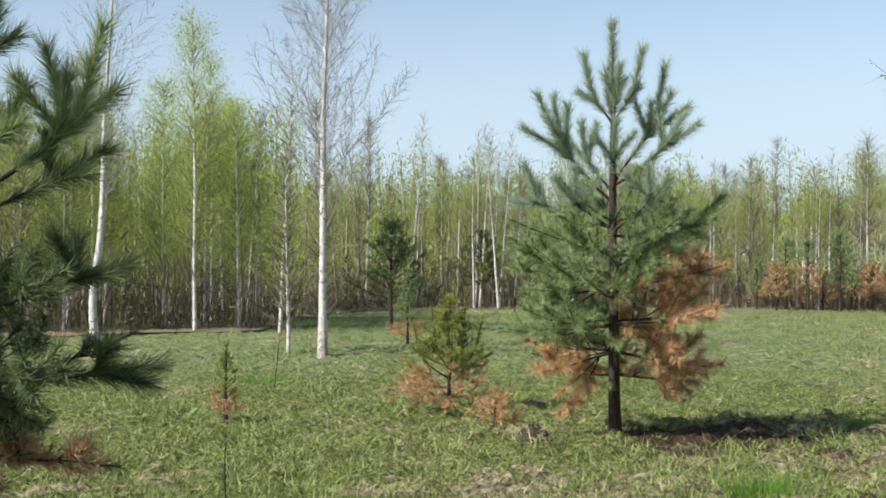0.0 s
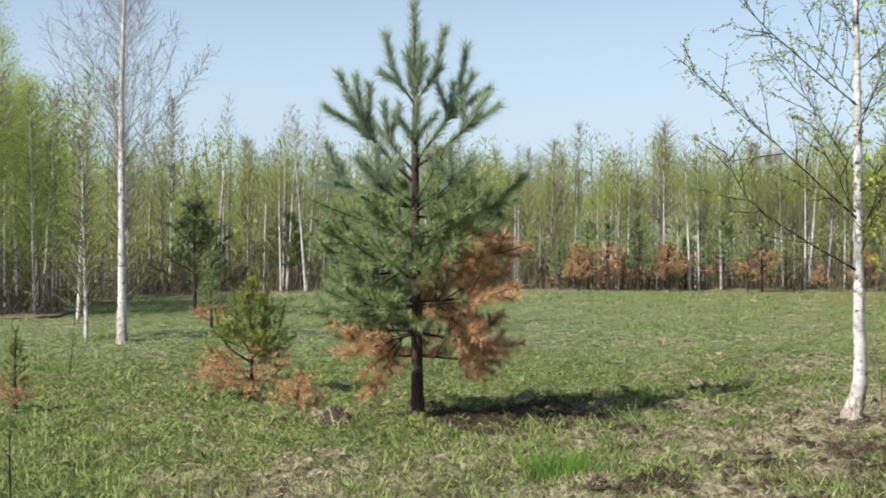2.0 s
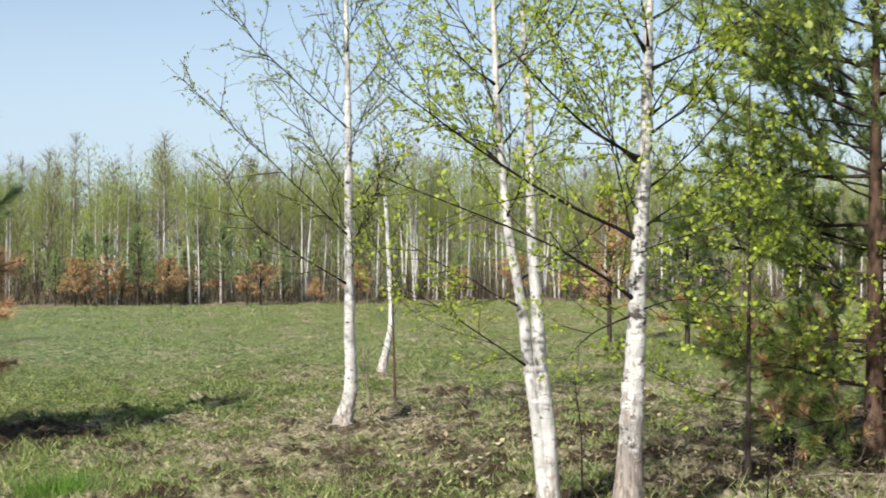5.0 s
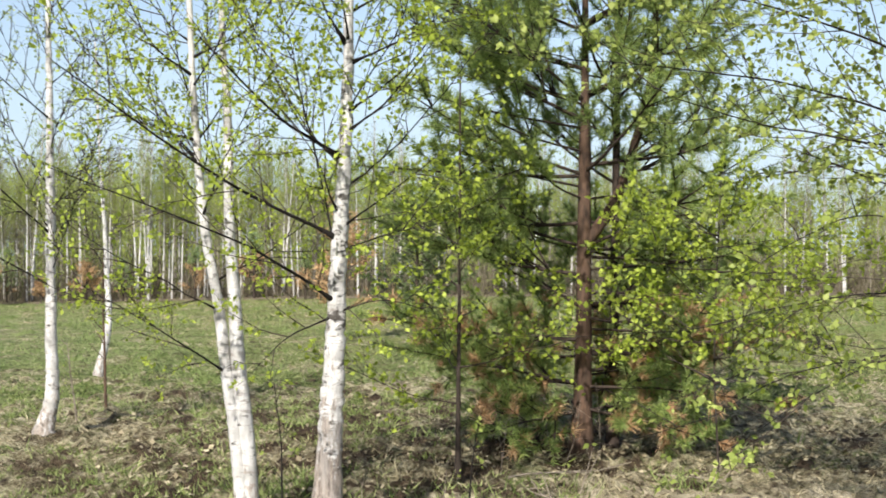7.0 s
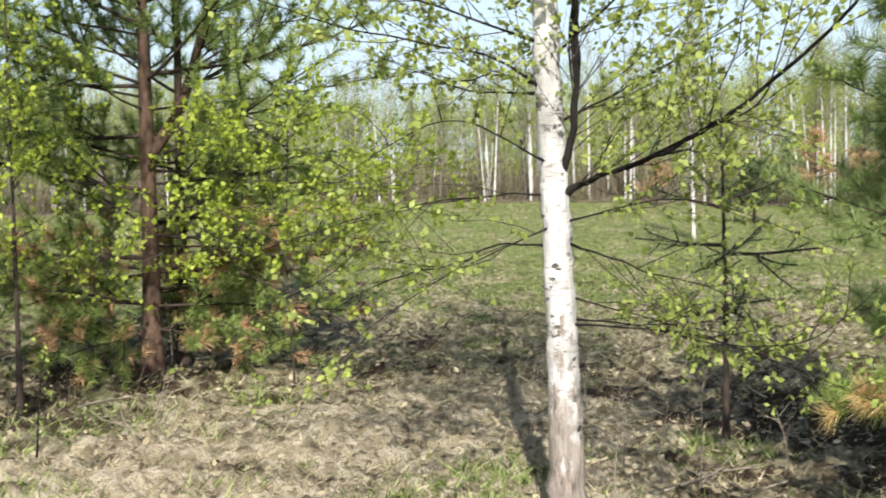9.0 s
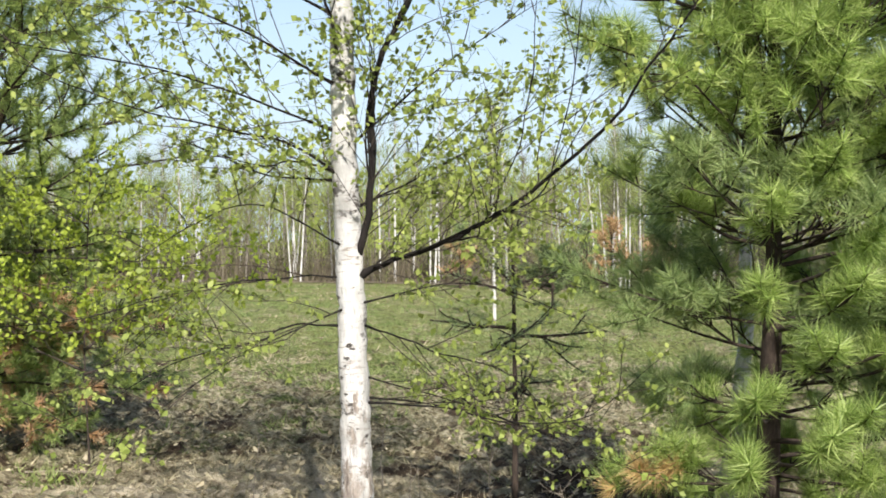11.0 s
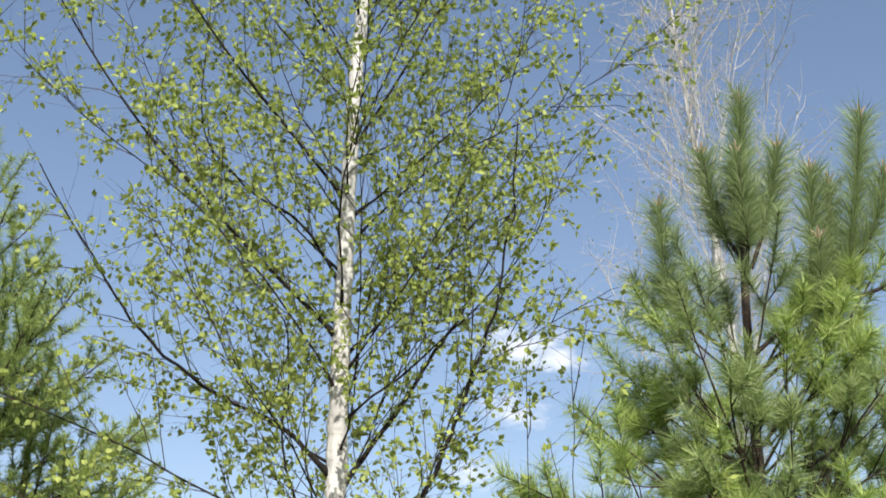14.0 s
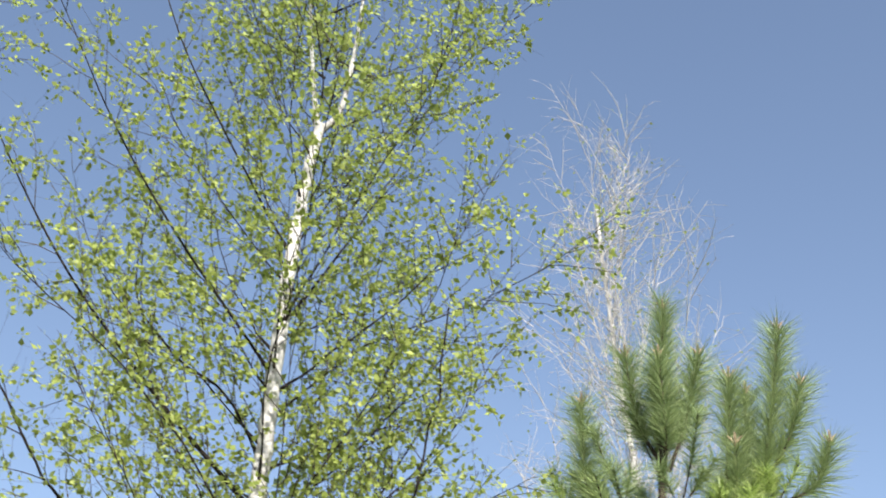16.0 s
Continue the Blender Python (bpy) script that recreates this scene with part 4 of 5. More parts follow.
BIRCH_LIMBS_HIGH = [
    (4.4, (7.38, 1.9, 5.2), (7.43, 1.25, 6.3), 0.013), (5.2, (7.36, 1.85, 6.2), (7.42, 1.15, 7.3), 0.013), (5.9, (7.38, 1.75, 7.0), (7.46, 1.05, 8.3), 0.012), (6.6, (7.36, 1.9, 7.6), (7.44, 1.3, 8.6), 0.011)]
birch([(7.27, 2.73, 0), (7.28, 2.70, 0.7), (7.29, 2.68, 1.14), (7.30, 2.66, 1.65), (7.31, 2.62, 2.34), (7.32, 2.60, 3.2), (7.33, 2.58, 6.2), (7.36, 2.50, 9.4)], 0.080, 0.012,
      "white birch with black scars and dark spreading limbs", [
          (2.20, (6.89, 2.87, 2.42), (6.45, 3.13, 2.81), 0.016),
          (1.72, (6.66, 3.16, 2.09), (5.84, 3.61, 2.60), 0.016),
          (1.35, (6.75, 2.96, 1.67), (5.91, 3.69, 2.08), 0.014),
          (2.46, (7.62, 2.34, 2.77), (7.89, 2.13, 3.16), 0.013),
          (2.35, (7.21, 2.32, 2.52), (7.02, 1.92, 2.89), 0.012),
          (2.85, (7.18, 2.70, 3.07), (7.05, 2.76, 3.35), 0.014),
          (2.75, (7.24, 2.22, 2.88), (7.04, 1.83, 3.02), 0.012),
          (1.79, (7.21, 2.32, 1.98), (7.08, 2.04, 2.14), 0.010),
          (1.65, (7.21, 2.32, 1.75), (7.11, 1.95, 1.81), 0.009),
          (1.30, (7.21, 2.33, 1.37), (7.11, 1.96, 1.29), 0.008),
          (1.28, (7.01, 2.86, 1.16), (6.75, 2.96, 0.98), 0.010)] + BIRCH_LIMBS_HIGH,
      grown=(36, 1.6, 9.0, 1.8, 0.8), leaf_gap=0.031, leaf_size=0.034, seed=8, rise=(25, 52), bark_material=BIRCH_SCARRED, foliage=YOUNG_LEAF)

birch([(7.54, 3.38, 0), (7.52, 3.43, 0.5), (7.50, 3.49, 0.94), (7.47, 3.53, 1.34), (7.44, 3.61, 1.84), (7.41, 3.66, 2.56), (7.40, 3.69, 3.3), (7.38, 3.75, 5.8)], 0.05, 0.014,
      "twin-stemmed white birch with fresh leaves", [
          (0.90, (7.02, 3.76, 1.23), (6.55, 3.98, 1.50), 0.010),
          (2.20, (7.16, 3.71, 2.40), (6.87, 3.82, 2.78), 0.010),
          (2.74, (7.11, 3.80, 2.92), (6.86, 3.85, 3.26), 0.010),
          (2.85, (7.39, 3.23, 3.04), (7.28, 2.99, 3.35), 0.009),
          (2.34, (7.08, 3.86, 2.43), (6.74, 4.05, 2.57), 0.009)],
      grown=(26, 1.4, 5.6, 1.4, 0.4), leaf_gap=0.027, leaf_size=0.030, seed=21, rise=(25, 52), bark_material=BIRCH_YOUNG, foliage=YOUNG_LEAF,
      stems=(([(7.56, 3.35, -0.05), (7.55, 3.38, 0.5), (7.53, 3.42, 0.94), (7.52, 3.44, 1.33), (7.51, 3.47, 1.84), (7.50, 3.48, 2.56), (7.48, 3.51, 3.3), (7.46, 3.5, 6.1)], 0.062, 0.012),))

birch([(10.66, 6.93, 0), (10.71, 6.87, 0.35), (10.71, 6.88, 0.9), (10.70, 6.88, 2.0), (10.70, 6.89, 3.1), (10.69, 6.90, 4.2), (10.66, 6.92, 7.4)], 0.078, 0.014,
      "slim white birch with long thin limbs in new leaf", [
          (1.35, (9.46, 7.12, 1.93), (9.11, 7.27, 2.54), 0.012),
          (1.83, (9.55, 6.99, 2.50), (8.82, 7.47, 3.24), 0.013),
          (2.90, (9.53, 7.03, 3.49), (9.09, 7.29, 4.02), 0.011),
          (2.10, (10.43, 6.42, 2.22), (10.26, 6.04, 2.33), 0.010)],
      grown=(26, 1.4, 7.0, 1.6, 0.4), leaf_gap=0.045, leaf_size=0.03, seed=31, fine=1.3)

birch([(16.1, 9.72, 0), (16.18, 9.61, 0.66), (16.17, 9.63, 1.4), (16.15, 9.66, 2.2), (16.12, 9.71, 3.0), (16.09, 9.76, 4.6)], 0.055, 0.012,
      "thin leaning white birch in the meadow", grown=(12, 1.2, 4.4, 1.0, 0.4), leaf_gap=0.06, leaf_size=0.035, seed=33, bark_material=BIRCH_YOUNG)

birch([(7.21, -2.98, 0), (7.15, -3.11, 1.0), (7.11, -3.10, 1.7), (6.96, -3.12, 3.6), (6.95, -3.09, 4.5), (6.98, -3.01, 5.4), (7.01, -2.93, 6.6)], 0.05, 0.010,
      "nearly bare white birch behind a pine", grown=(42, 2.6, 6.3, 2.2, 0.95), leaf_gap=0.3, leaf_size=0.02, seed=41, twig=TWIG_PALE, bark_material=BIRCH_OLD, rise=(58, 80), fine=0.85, slim=0.65)

birch([(9.73, 2.65, 0), (9.74, 2.64, 1.2), (9.72, 2.62, 3.0)], 0.022, 0.006, "young birch with a thin dark stem and bright leaves",
      grown=(13, 0.5, 2.4, 1.1, 0.5), leaf_gap=0.042, leaf_size=0.046, seed=43, bark_material=TWIG_BROWN, twig=TWIG_BROWN, rise=(2, 36), fine=0.8, foliage=YOUNG_LEAF)
birch([(10.35, 0.75, 0), (10.38, 0.78, 0.9), (10.30, 0.72, 2.2)], 0.008, 0.004, "low spreading young birch with bright leaves",
      grown=(15, 0.6, 2.0, 1.75, 0.9), leaf_gap=0.034, leaf_size=0.048, seed=44, bark_material=TWIG_BROWN, twig=TWIG_BROWN, rise=(-6, 24), fine=0.8, foliage=YOUNG_LEAF)

# the big twin-stemmed pine and the pine beside the large birch
P2_WHORLS = [(0.32, 4, 4, 0.36, -2, 0.05), (0.5, 5, 4, 0.46, 0, 0.1), (0.8, 4, 4, 0.48, 2, 0.15), (1.15, 4, 4, 0.52, 4, 0.2), (1.7, 4, 4, 0.54, 8, 0.25), (2.3, 3, 4, 0.56, 16, 0.35), (2.95, 3, 4, 0.57, 20, 0.35),
             (3.55, 3, 4, 0.56, 20, 0.4), (4.15, 3, 4, 0.54, 22, 0.4)]
P2_CLUMPS = [
    (2.1, (10.57, 2.22, 2.33)), (2.5, (10.47, 2.67, 2.79)), (2.7, (10.27, 3.34, 3.03)), (2.2, (10.7, 2.9, 2.5)), (2.9, (10.6, 2.6, 3.2)), (3.2, (10.5, 2.9, 3.5)),
    (0.8, (11.9, 0.9, 0.85)), (0.6, (12.3, 1.5, 0.7)), (0.5, (12.0, 2.4, 0.6)), (1.2, (12.5, 1.1, 1.3)), (1.3, (12.2, 0.4, 1.4)), (1.0, (11.9, 0.5, 1.0)), (1.5, (11.6, 0.4, 1.7)), (1.9, (11.5, 0.3, 2.1)), (2.1, (11.8, -0.1, 2.4))]
P2_UPPER = [(4.75, 4, 4, 0.42, 34, 0.5), (5.3, 4, 3, 0.42, 40, 0.6), (5.9, 5, 2, 0.46, 46, 0.6), (6.5, 5, 1, 0.6, 58, 0.5)]
pine([(11.11, 1.96, 0), (11.11, 1.94, 0.9), (11.11, 1.93, 2.4), (11.11, 1.92, 3.4), (11.12, 1.91, 7.2)], 0.085,
     "tall spreading pine with orange-brown trunk and some dead low twigs", P2_WHORLS + P2_UPPER, seed=51, side_limbs=4, tufted=True, needle=(480, 0.10, 0.0085), leader=0.5,
     brown=lambda p, rng: p[2] < 1.3 and rng.random() < 0.22, bark_material=PINE_ORANGE, limb_bark=PINE_BARK, green=NEEDLE_OLIVE, keep=3, bare=(2.2, 259, 30), clumps=P2_CLUMPS, forks=(([(11.12, 1.94, 1.70), (11.17, 1.73, 2.0), (11.21, 1.61, 2.27), (11.26, 1.45, 2.86), (11.28, 1.36, 3.4), (11.3, 1.3, 5.0)], 0.055, 0.02),),
     aimed=((0.9, 350, 5, 0.40, 0, 0.1), (1.4, 342, 5, 0.42, 4, 0.2), (1.9, 0, 5, 0.42, 8, 0.2), (2.3, 335, 5, 0.42, 10, 0.3), (2.8, 352, 5, 0.42, 14, 0.3), (3.2, 340, 4, 0.44, 18, 0.4), (0.8, 160, 5, 0.31, 2, 0.1), (0.65, 130, 5, 0.33, 0, 0.1), (1.2, 145, 5, 0.36, 3, 0.15), (1.6, 150, 4, 0.42, 5, 0.2), (2.4, 178, 5, 0.48, 10, 0.4), (3.0, 195, 5, 0.46, 16, 0.5), (3.6, 172, 5, 0.44, 18, 0.5), (4.3, 188, 4, 0.45, 22, 0.5)))
pine([(11.72, 1.80, 0), (11.74, 1.78, 1.4), (11.75, 1.74, 3.9), (11.8, 1.7, 6.4)], 0.05, "slender dark pine stem beside a larger pine",
     [(1.6, 2, 3, 0.38, 10, 0.2), (2.3, 2, 4, 0.35, 20, 0.3), (3.0, 2, 4, 0.36, 24, 0.3), (3.7, 2, 4, 0.34, 28, 0.4), (4.4, 4, 3, 0.36, 38, 0.4), (5.2, 5, 2, 0.42, 45, 0.5), (5.9, 5, 1, 0.5, 55, 0.5)],
     seed=53, side_limbs=3, bare=(2.7, 259, 42), tufted=True, needle=(400, 0.10, 0.009), leader=0.5, green=NEEDLE_OLIVE, keep=2)
def near_pine_dry(p, rng):
    return 0.25 < p[2] < 0.62 and -0.55 * p[0] + 0.83 * p[1] > 0.3 and rng.random() < 0.75


P3_WHORLS = [
    (0.50, 5, 4, 0.22, -4, 0.1, 2, 4), (0.85, 5, 4, 0.25, 2, 0.2, 2, 3), (1.25, 6, 4, 0.27, 6, 0.25, 2, 3), (1.6, 6, 4, 0.25, 12, 0.3), (1.95, 6, 4, 0.26, 18, 0.4), (2.3, 6, 4, 0.27, 24, 0.4),
    (2.65, 6, 4, 0.30, 30, 0.4), (3.0, 7, 3, 0.35, 38, 0.5), (3.42, 6, 2, 0.42, 46, 0.5), (3.95, 5, 1, 0.5, 66, 0.4)]
P3_SOUTH = [
    (0.65, 192, 5, 0.25, 4, 0.2), (0.8, 225, 4, 0.26, 4, 0.2), (1.1, 200, 5, 0.26, 8, 0.3), (1.35, 178, 5, 0.27, 10, 0.3), (1.6, 215, 4, 0.28, 12, 0.3), (1.9, 190, 5, 0.27, 18, 0.3),
    (2.3, 205, 4, 0.28, 24, 0.4), (2.6, 180, 4, 0.28, 28, 0.4), (1.0, 222, 4, 0.26, 4, 0.3), (1.5, 230, 4, 0.26, 10, 0.3), (2.2, 265, 4, 0.24, 18, 0.3),
    (1.8, 238, 5, 0.26, 12, 0.3), (2.05, 225, 5, 0.27, 14, 0.3), (2.35, 240, 5, 0.26, 16, 0.3), (1.7, 200, 5, 0.28, 10, 0.3), (2.9, 195, 4, 0.30, 32, 0.5), (3.1, 222, 4, 0.29, 34, 0.5), (3.25, 205, 3, 0.36, 40, 0.5), (2.7, 215, 4, 0.30, 28, 0.4), (2.5, 190, 5, 0.28, 22, 0.4)]
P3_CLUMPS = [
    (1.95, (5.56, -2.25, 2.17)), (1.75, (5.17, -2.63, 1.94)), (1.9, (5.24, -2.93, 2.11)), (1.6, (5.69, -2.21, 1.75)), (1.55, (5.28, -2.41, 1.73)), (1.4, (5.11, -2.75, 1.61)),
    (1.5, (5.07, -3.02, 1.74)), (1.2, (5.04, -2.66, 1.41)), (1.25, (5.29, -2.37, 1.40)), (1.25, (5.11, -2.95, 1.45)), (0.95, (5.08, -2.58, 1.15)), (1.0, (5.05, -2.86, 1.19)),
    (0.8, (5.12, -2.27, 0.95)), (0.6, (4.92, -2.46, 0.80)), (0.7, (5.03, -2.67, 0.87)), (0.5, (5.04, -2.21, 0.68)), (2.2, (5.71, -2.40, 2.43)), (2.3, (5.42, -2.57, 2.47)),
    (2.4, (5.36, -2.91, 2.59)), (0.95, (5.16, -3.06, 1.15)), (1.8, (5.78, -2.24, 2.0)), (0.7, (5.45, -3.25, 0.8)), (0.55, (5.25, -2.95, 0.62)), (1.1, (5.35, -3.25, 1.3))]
P3_NORTH = [
    # low limbs behind the trunk, mostly unseen, added to deepen its ground shade
    (0.6, 95, 4, 0.24, 0, 0.1), (0.8, 70, 4, 0.25, 2, 0.1), (1.0, 112, 4, 0.26, 4, 0.2), (1.15, 48, 4, 0.24, 5, 0.2), (1.4, 90, 4, 0.26, 8, 0.2),
    (0.78, 275, 3, 0.20, 4, 0.1), (2.0, 325, 4, 0.25, 14, 0.3), (2.3, 345, 4, 0.29, 8, 0.2),
    (2.6, 352, 5, 0.29, 10, 0.3), (1.75, 268, 3, 0.22, 10, 0.3), (2.1, 300, 4, 0.24, 10, 0.3), (2.3, 275, 4, 0.24, 14, 0.3), (2.5, 310, 4, 0.26, 16, 0.3)]
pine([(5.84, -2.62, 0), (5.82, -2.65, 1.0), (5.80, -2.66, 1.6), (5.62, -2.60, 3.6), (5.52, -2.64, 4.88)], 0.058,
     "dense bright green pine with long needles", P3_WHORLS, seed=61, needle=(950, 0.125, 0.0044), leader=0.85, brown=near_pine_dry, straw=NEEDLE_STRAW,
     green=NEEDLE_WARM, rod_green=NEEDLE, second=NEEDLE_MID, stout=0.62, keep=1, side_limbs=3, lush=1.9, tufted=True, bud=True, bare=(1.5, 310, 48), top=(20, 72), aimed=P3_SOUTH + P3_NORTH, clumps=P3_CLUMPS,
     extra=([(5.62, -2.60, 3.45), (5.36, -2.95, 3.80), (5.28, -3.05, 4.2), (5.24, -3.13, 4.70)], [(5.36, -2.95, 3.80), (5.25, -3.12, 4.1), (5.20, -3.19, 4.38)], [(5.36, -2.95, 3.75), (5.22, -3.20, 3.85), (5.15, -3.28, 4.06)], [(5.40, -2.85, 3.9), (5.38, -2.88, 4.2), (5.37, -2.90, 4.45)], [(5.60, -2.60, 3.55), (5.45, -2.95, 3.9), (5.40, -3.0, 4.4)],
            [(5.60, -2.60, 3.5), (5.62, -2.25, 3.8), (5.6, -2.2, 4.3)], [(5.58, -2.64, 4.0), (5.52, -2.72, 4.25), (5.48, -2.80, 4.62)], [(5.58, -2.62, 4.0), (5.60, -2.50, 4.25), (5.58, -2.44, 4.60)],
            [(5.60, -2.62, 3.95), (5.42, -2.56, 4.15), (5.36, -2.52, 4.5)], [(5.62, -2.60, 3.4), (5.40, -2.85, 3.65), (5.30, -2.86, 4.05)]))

# saplings
spruce(7.63, 12.57, 1.2, 1.6, "small spruce with dry brown lower twigs", 71, 0.36, rows=10, sag=26, thick=1.7,
       shoots=((0.45, 0.16, -0.12, 1.34), (0.4, -0.16, 0.12, 1.12), (0.5, 0.05, -0.04, 1.42), (0.35, 0.30, -0.24, 1.02), (0.3, -0.33, 0.25, 0.92), (0.35, 0.1, 0.2, 1.1), (0.3, -0.1, -0.22, 0.95)))
spruce(4.92, 12.57, 0.78, 0.42, "tiny yellow-green spruce sapling with rusty base", 72, 0.35)
spruce(6.92, 10.6, 0.28, 0.7, "dead brown spruce seedling in the grass", 73, 1.5, rows=4)
pine([(7.84, -1.93, 0), (7.86, -1.94, 0.8), (7.84, -1.92, 1.9)], 0.016, "thin young pine with a few sparse level limbs", [(0.75, 3, 3, 0.17, -5, 0.1), (1.05, 4, 3, 0.2, 2, 0.1), (1.35, 4, 2, 0.2, 10, 0.2), (1.65, 4, 1, 0.2, 40, 0.3)],
     seed=74, needle=(170, 0.06, 0.005), leader=0.2, side_limbs=2)
spruce(13.01, 22.66, 1.5, 1.1, "small dark spruce at the meadow edge", 75, 0.3, green=NEEDLE)


def thin_sapling(x, y, height, label, seed, leafy=0.0, material=None, stout=1.0):
    rng = np.random.default_rng(seed)
    tree = thing("sapling", x, y, label=label, category="sapling", group="thin saplings in the meadow")
    stem, twigs, leaf = Geo(), Geo(), Geo()
    line = bent(rng, (0, 0, -0.03), (rng.normal(0, 0.05), rng.normal(0, 0.05), 1), height, 0.2, 0.03, 8)
    stem.tube(line, np.linspace(0.005 + 0.003 * height, 0.002, 8) * stout, 6)
    for u in np.arange(0.3, 0.98, 0.09):
        p, w = along(line, u)
        b = bent(rng, p, aside(rng, w, 50, 0.7, 0.1), height * 0.22 * (1.1 - u) + 0.06, 0.3, 0.08, 5)
        leafy_twig(rng, b, twigs, leaf, 0.003 * stout, leafy, 0.03)
    part("stem", stem, material or TWIG, tree, smooth=True)
    tagged(part("spray", twigs, material or TWIG, tree), kind="stuff")
    if leaf.count:
        part("leaves", leaf, BIRCH_LEAF, tree)


thin_sapling(3.08, 8.13, 0.52, "thin leafless sapling standing in the grass", 81)
thin_sapling(6.90, 15.69, 0.75, "bare thin sapling in the meadow", 82)
thin_sapling(12.70, 7.52, 1.75, "reddish bare sapling beside slim birches", 83, 0.0, PINE_ORANGE, 1.9)
thin_sapling(11.66, 7.22, 0.85, "thin pale leaning sapling", 84, 0.2, DRY_STICK, 1.7)
thin_sapling(7.9, 2.05, 0.7, "low sprouting birch shoot with new leaves", 85, 0.03)
thin_sapling(7.6, 3.15, 0.9, "low birch shoot with bright leaves at a trunk", 86, 0.03)


def dry_stalk(x, y, height, seed, bare_twigs=4):
    """A dead weed or seedling stem with a few bent twigs."""
    rng = np.random.default_rng(seed)
    stalk = thing("dry_stalk", x, y, float(ground_height(x, y)), "thin dry leafless stalk standing in old grass", "stalk", "dry stalks in the grass")
    g = Geo()
    line = bent(rng, (0, 0, -0.03), (rng.normal(0, 0.22), rng.normal(0, 0.22), 1), height, 0, 0.09, 7)
    g.tube(line, np.linspace(0.0045, 0.0015, 7), 4)
    part("stem", g, DRY_STICK, stalk)
    for u in rng.uniform(0.25, 0.95, bare_twigs):
        p, w = along(line, u)
        g = Geo()
        g.tube(bent(rng, p, aside(rng, w, 50, 0.6, 0.0), height * rng.uniform(0.2, 0.45), -0.2, 0.12, 5), np.linspace(0.0028, 0.001, 5), 3)
        part("twig", g, DRY_STICK, stalk)


for i, (x, y, height) in enumerate((
        (7.45, -1.45, 0.55), (6.7, -1.5, 0.75), (6.45, -1.05, 0.6), (6.98, -2.04, 0.4), (7.1, -1.2, 0.5), (8.3, -0.4, 0.45), (8.97, -1.29, 0.5), (7.9, -0.9, 0.6),
        (10.95, 2.2, 0.6), (10.85, 1.75, 0.7), (11.3, 1.6, 0.6), (10.7, 2.0, 0.5), (11.45, 2.1, 0.7), (9.7, 2.3, 0.5), (9.2, 1.6, 0.35), (10.5, 2.5, 0.45), (8.5, 2.4, 0.3), (7.0, 2.4, 0.35))):
    dry_stalk(x, y, height, 900 + i, 3 + i % 4)

# ---- the woods ----


def far_birch(seed, height, leaves, width, label, place, group="birch wood at the meadow edge", leaf=0.052, twigs=330, low=0.3, skin=None, high_leaf=0.84, foliage=None, taper=0.6, stout=1.0):
    """A slim birch of the wood: pale trunk, upward twigs, hazy spring leaves."""
    rng = np.random.default_rng(seed)
    tree = thing("birch_tree", *place, label=label, category="tree", group=group)
    line = bent(rng, (0, 0, -0.1), (rng.normal(0, 0.02), rng.normal(0, 0.02), 1), height + 0.1, 0.1, 0.010, 9)
    g = Geo()
    g.tube(line, np.linspace((0.026 + 0.0035 * height) * stout, 0.008, 9), 6)
    part("trunk", g, skin or FAR_BARK, tree, smooth=True)
    wood, leaf_geo = Geo(), Geo()
    base, way, size = [], [], []
    for i in range(twigs):
        u = rng.uniform(max(0.10, low * 0.75), 0.97)
        p, w = along(line, u)
        reach = width * (1.05 - u) ** taper * rng.uniform(0.5, 1.1) + 0.25
        turn, e = rng.uniform(0, 6.283), radians(rng.uniform(25, 66))
        d = np.array((math.cos(turn) * math.cos(e), math.sin(turn) * math.cos(e), math.sin(e)))
        base.append(p), way.append(d), size.append(reach)
    base, way, size = np.array(base), np.array(way), np.array(size)
    wood.blades(base, way, unit(np.cross(way, rng.normal(0, 1, way.shape))), size, np.full(len(size), 0.019))
    crown = part("crown", wood, FAR_TWIG, tree)
    high = np.flatnonzero((base[:, 2] > low * height) & (base[:, 2] < high_leaf * height))
    which = rng.choice(high, leaves)
    at = base[which] + way[which] * (size[which] * rng.uniform(0.05, 1.0, leaves) ** 0.6)[:, None] + rng.normal(0, 0.13, (leaves, 3))
    out = unit(way[which] + rng.normal(0, 0.45, (leaves, 3)))
    s = leaf * rng.uniform(0.5, 1.4, leaves)
    leaf_geo.blades(at, out, unit(np.cross(out, rng.normal(0, 1, (leaves, 3)))), s * 2.1, s * 0.5)
    part("leaves", leaf_geo, foliage or FAR_LEAF, crown)
    return tree


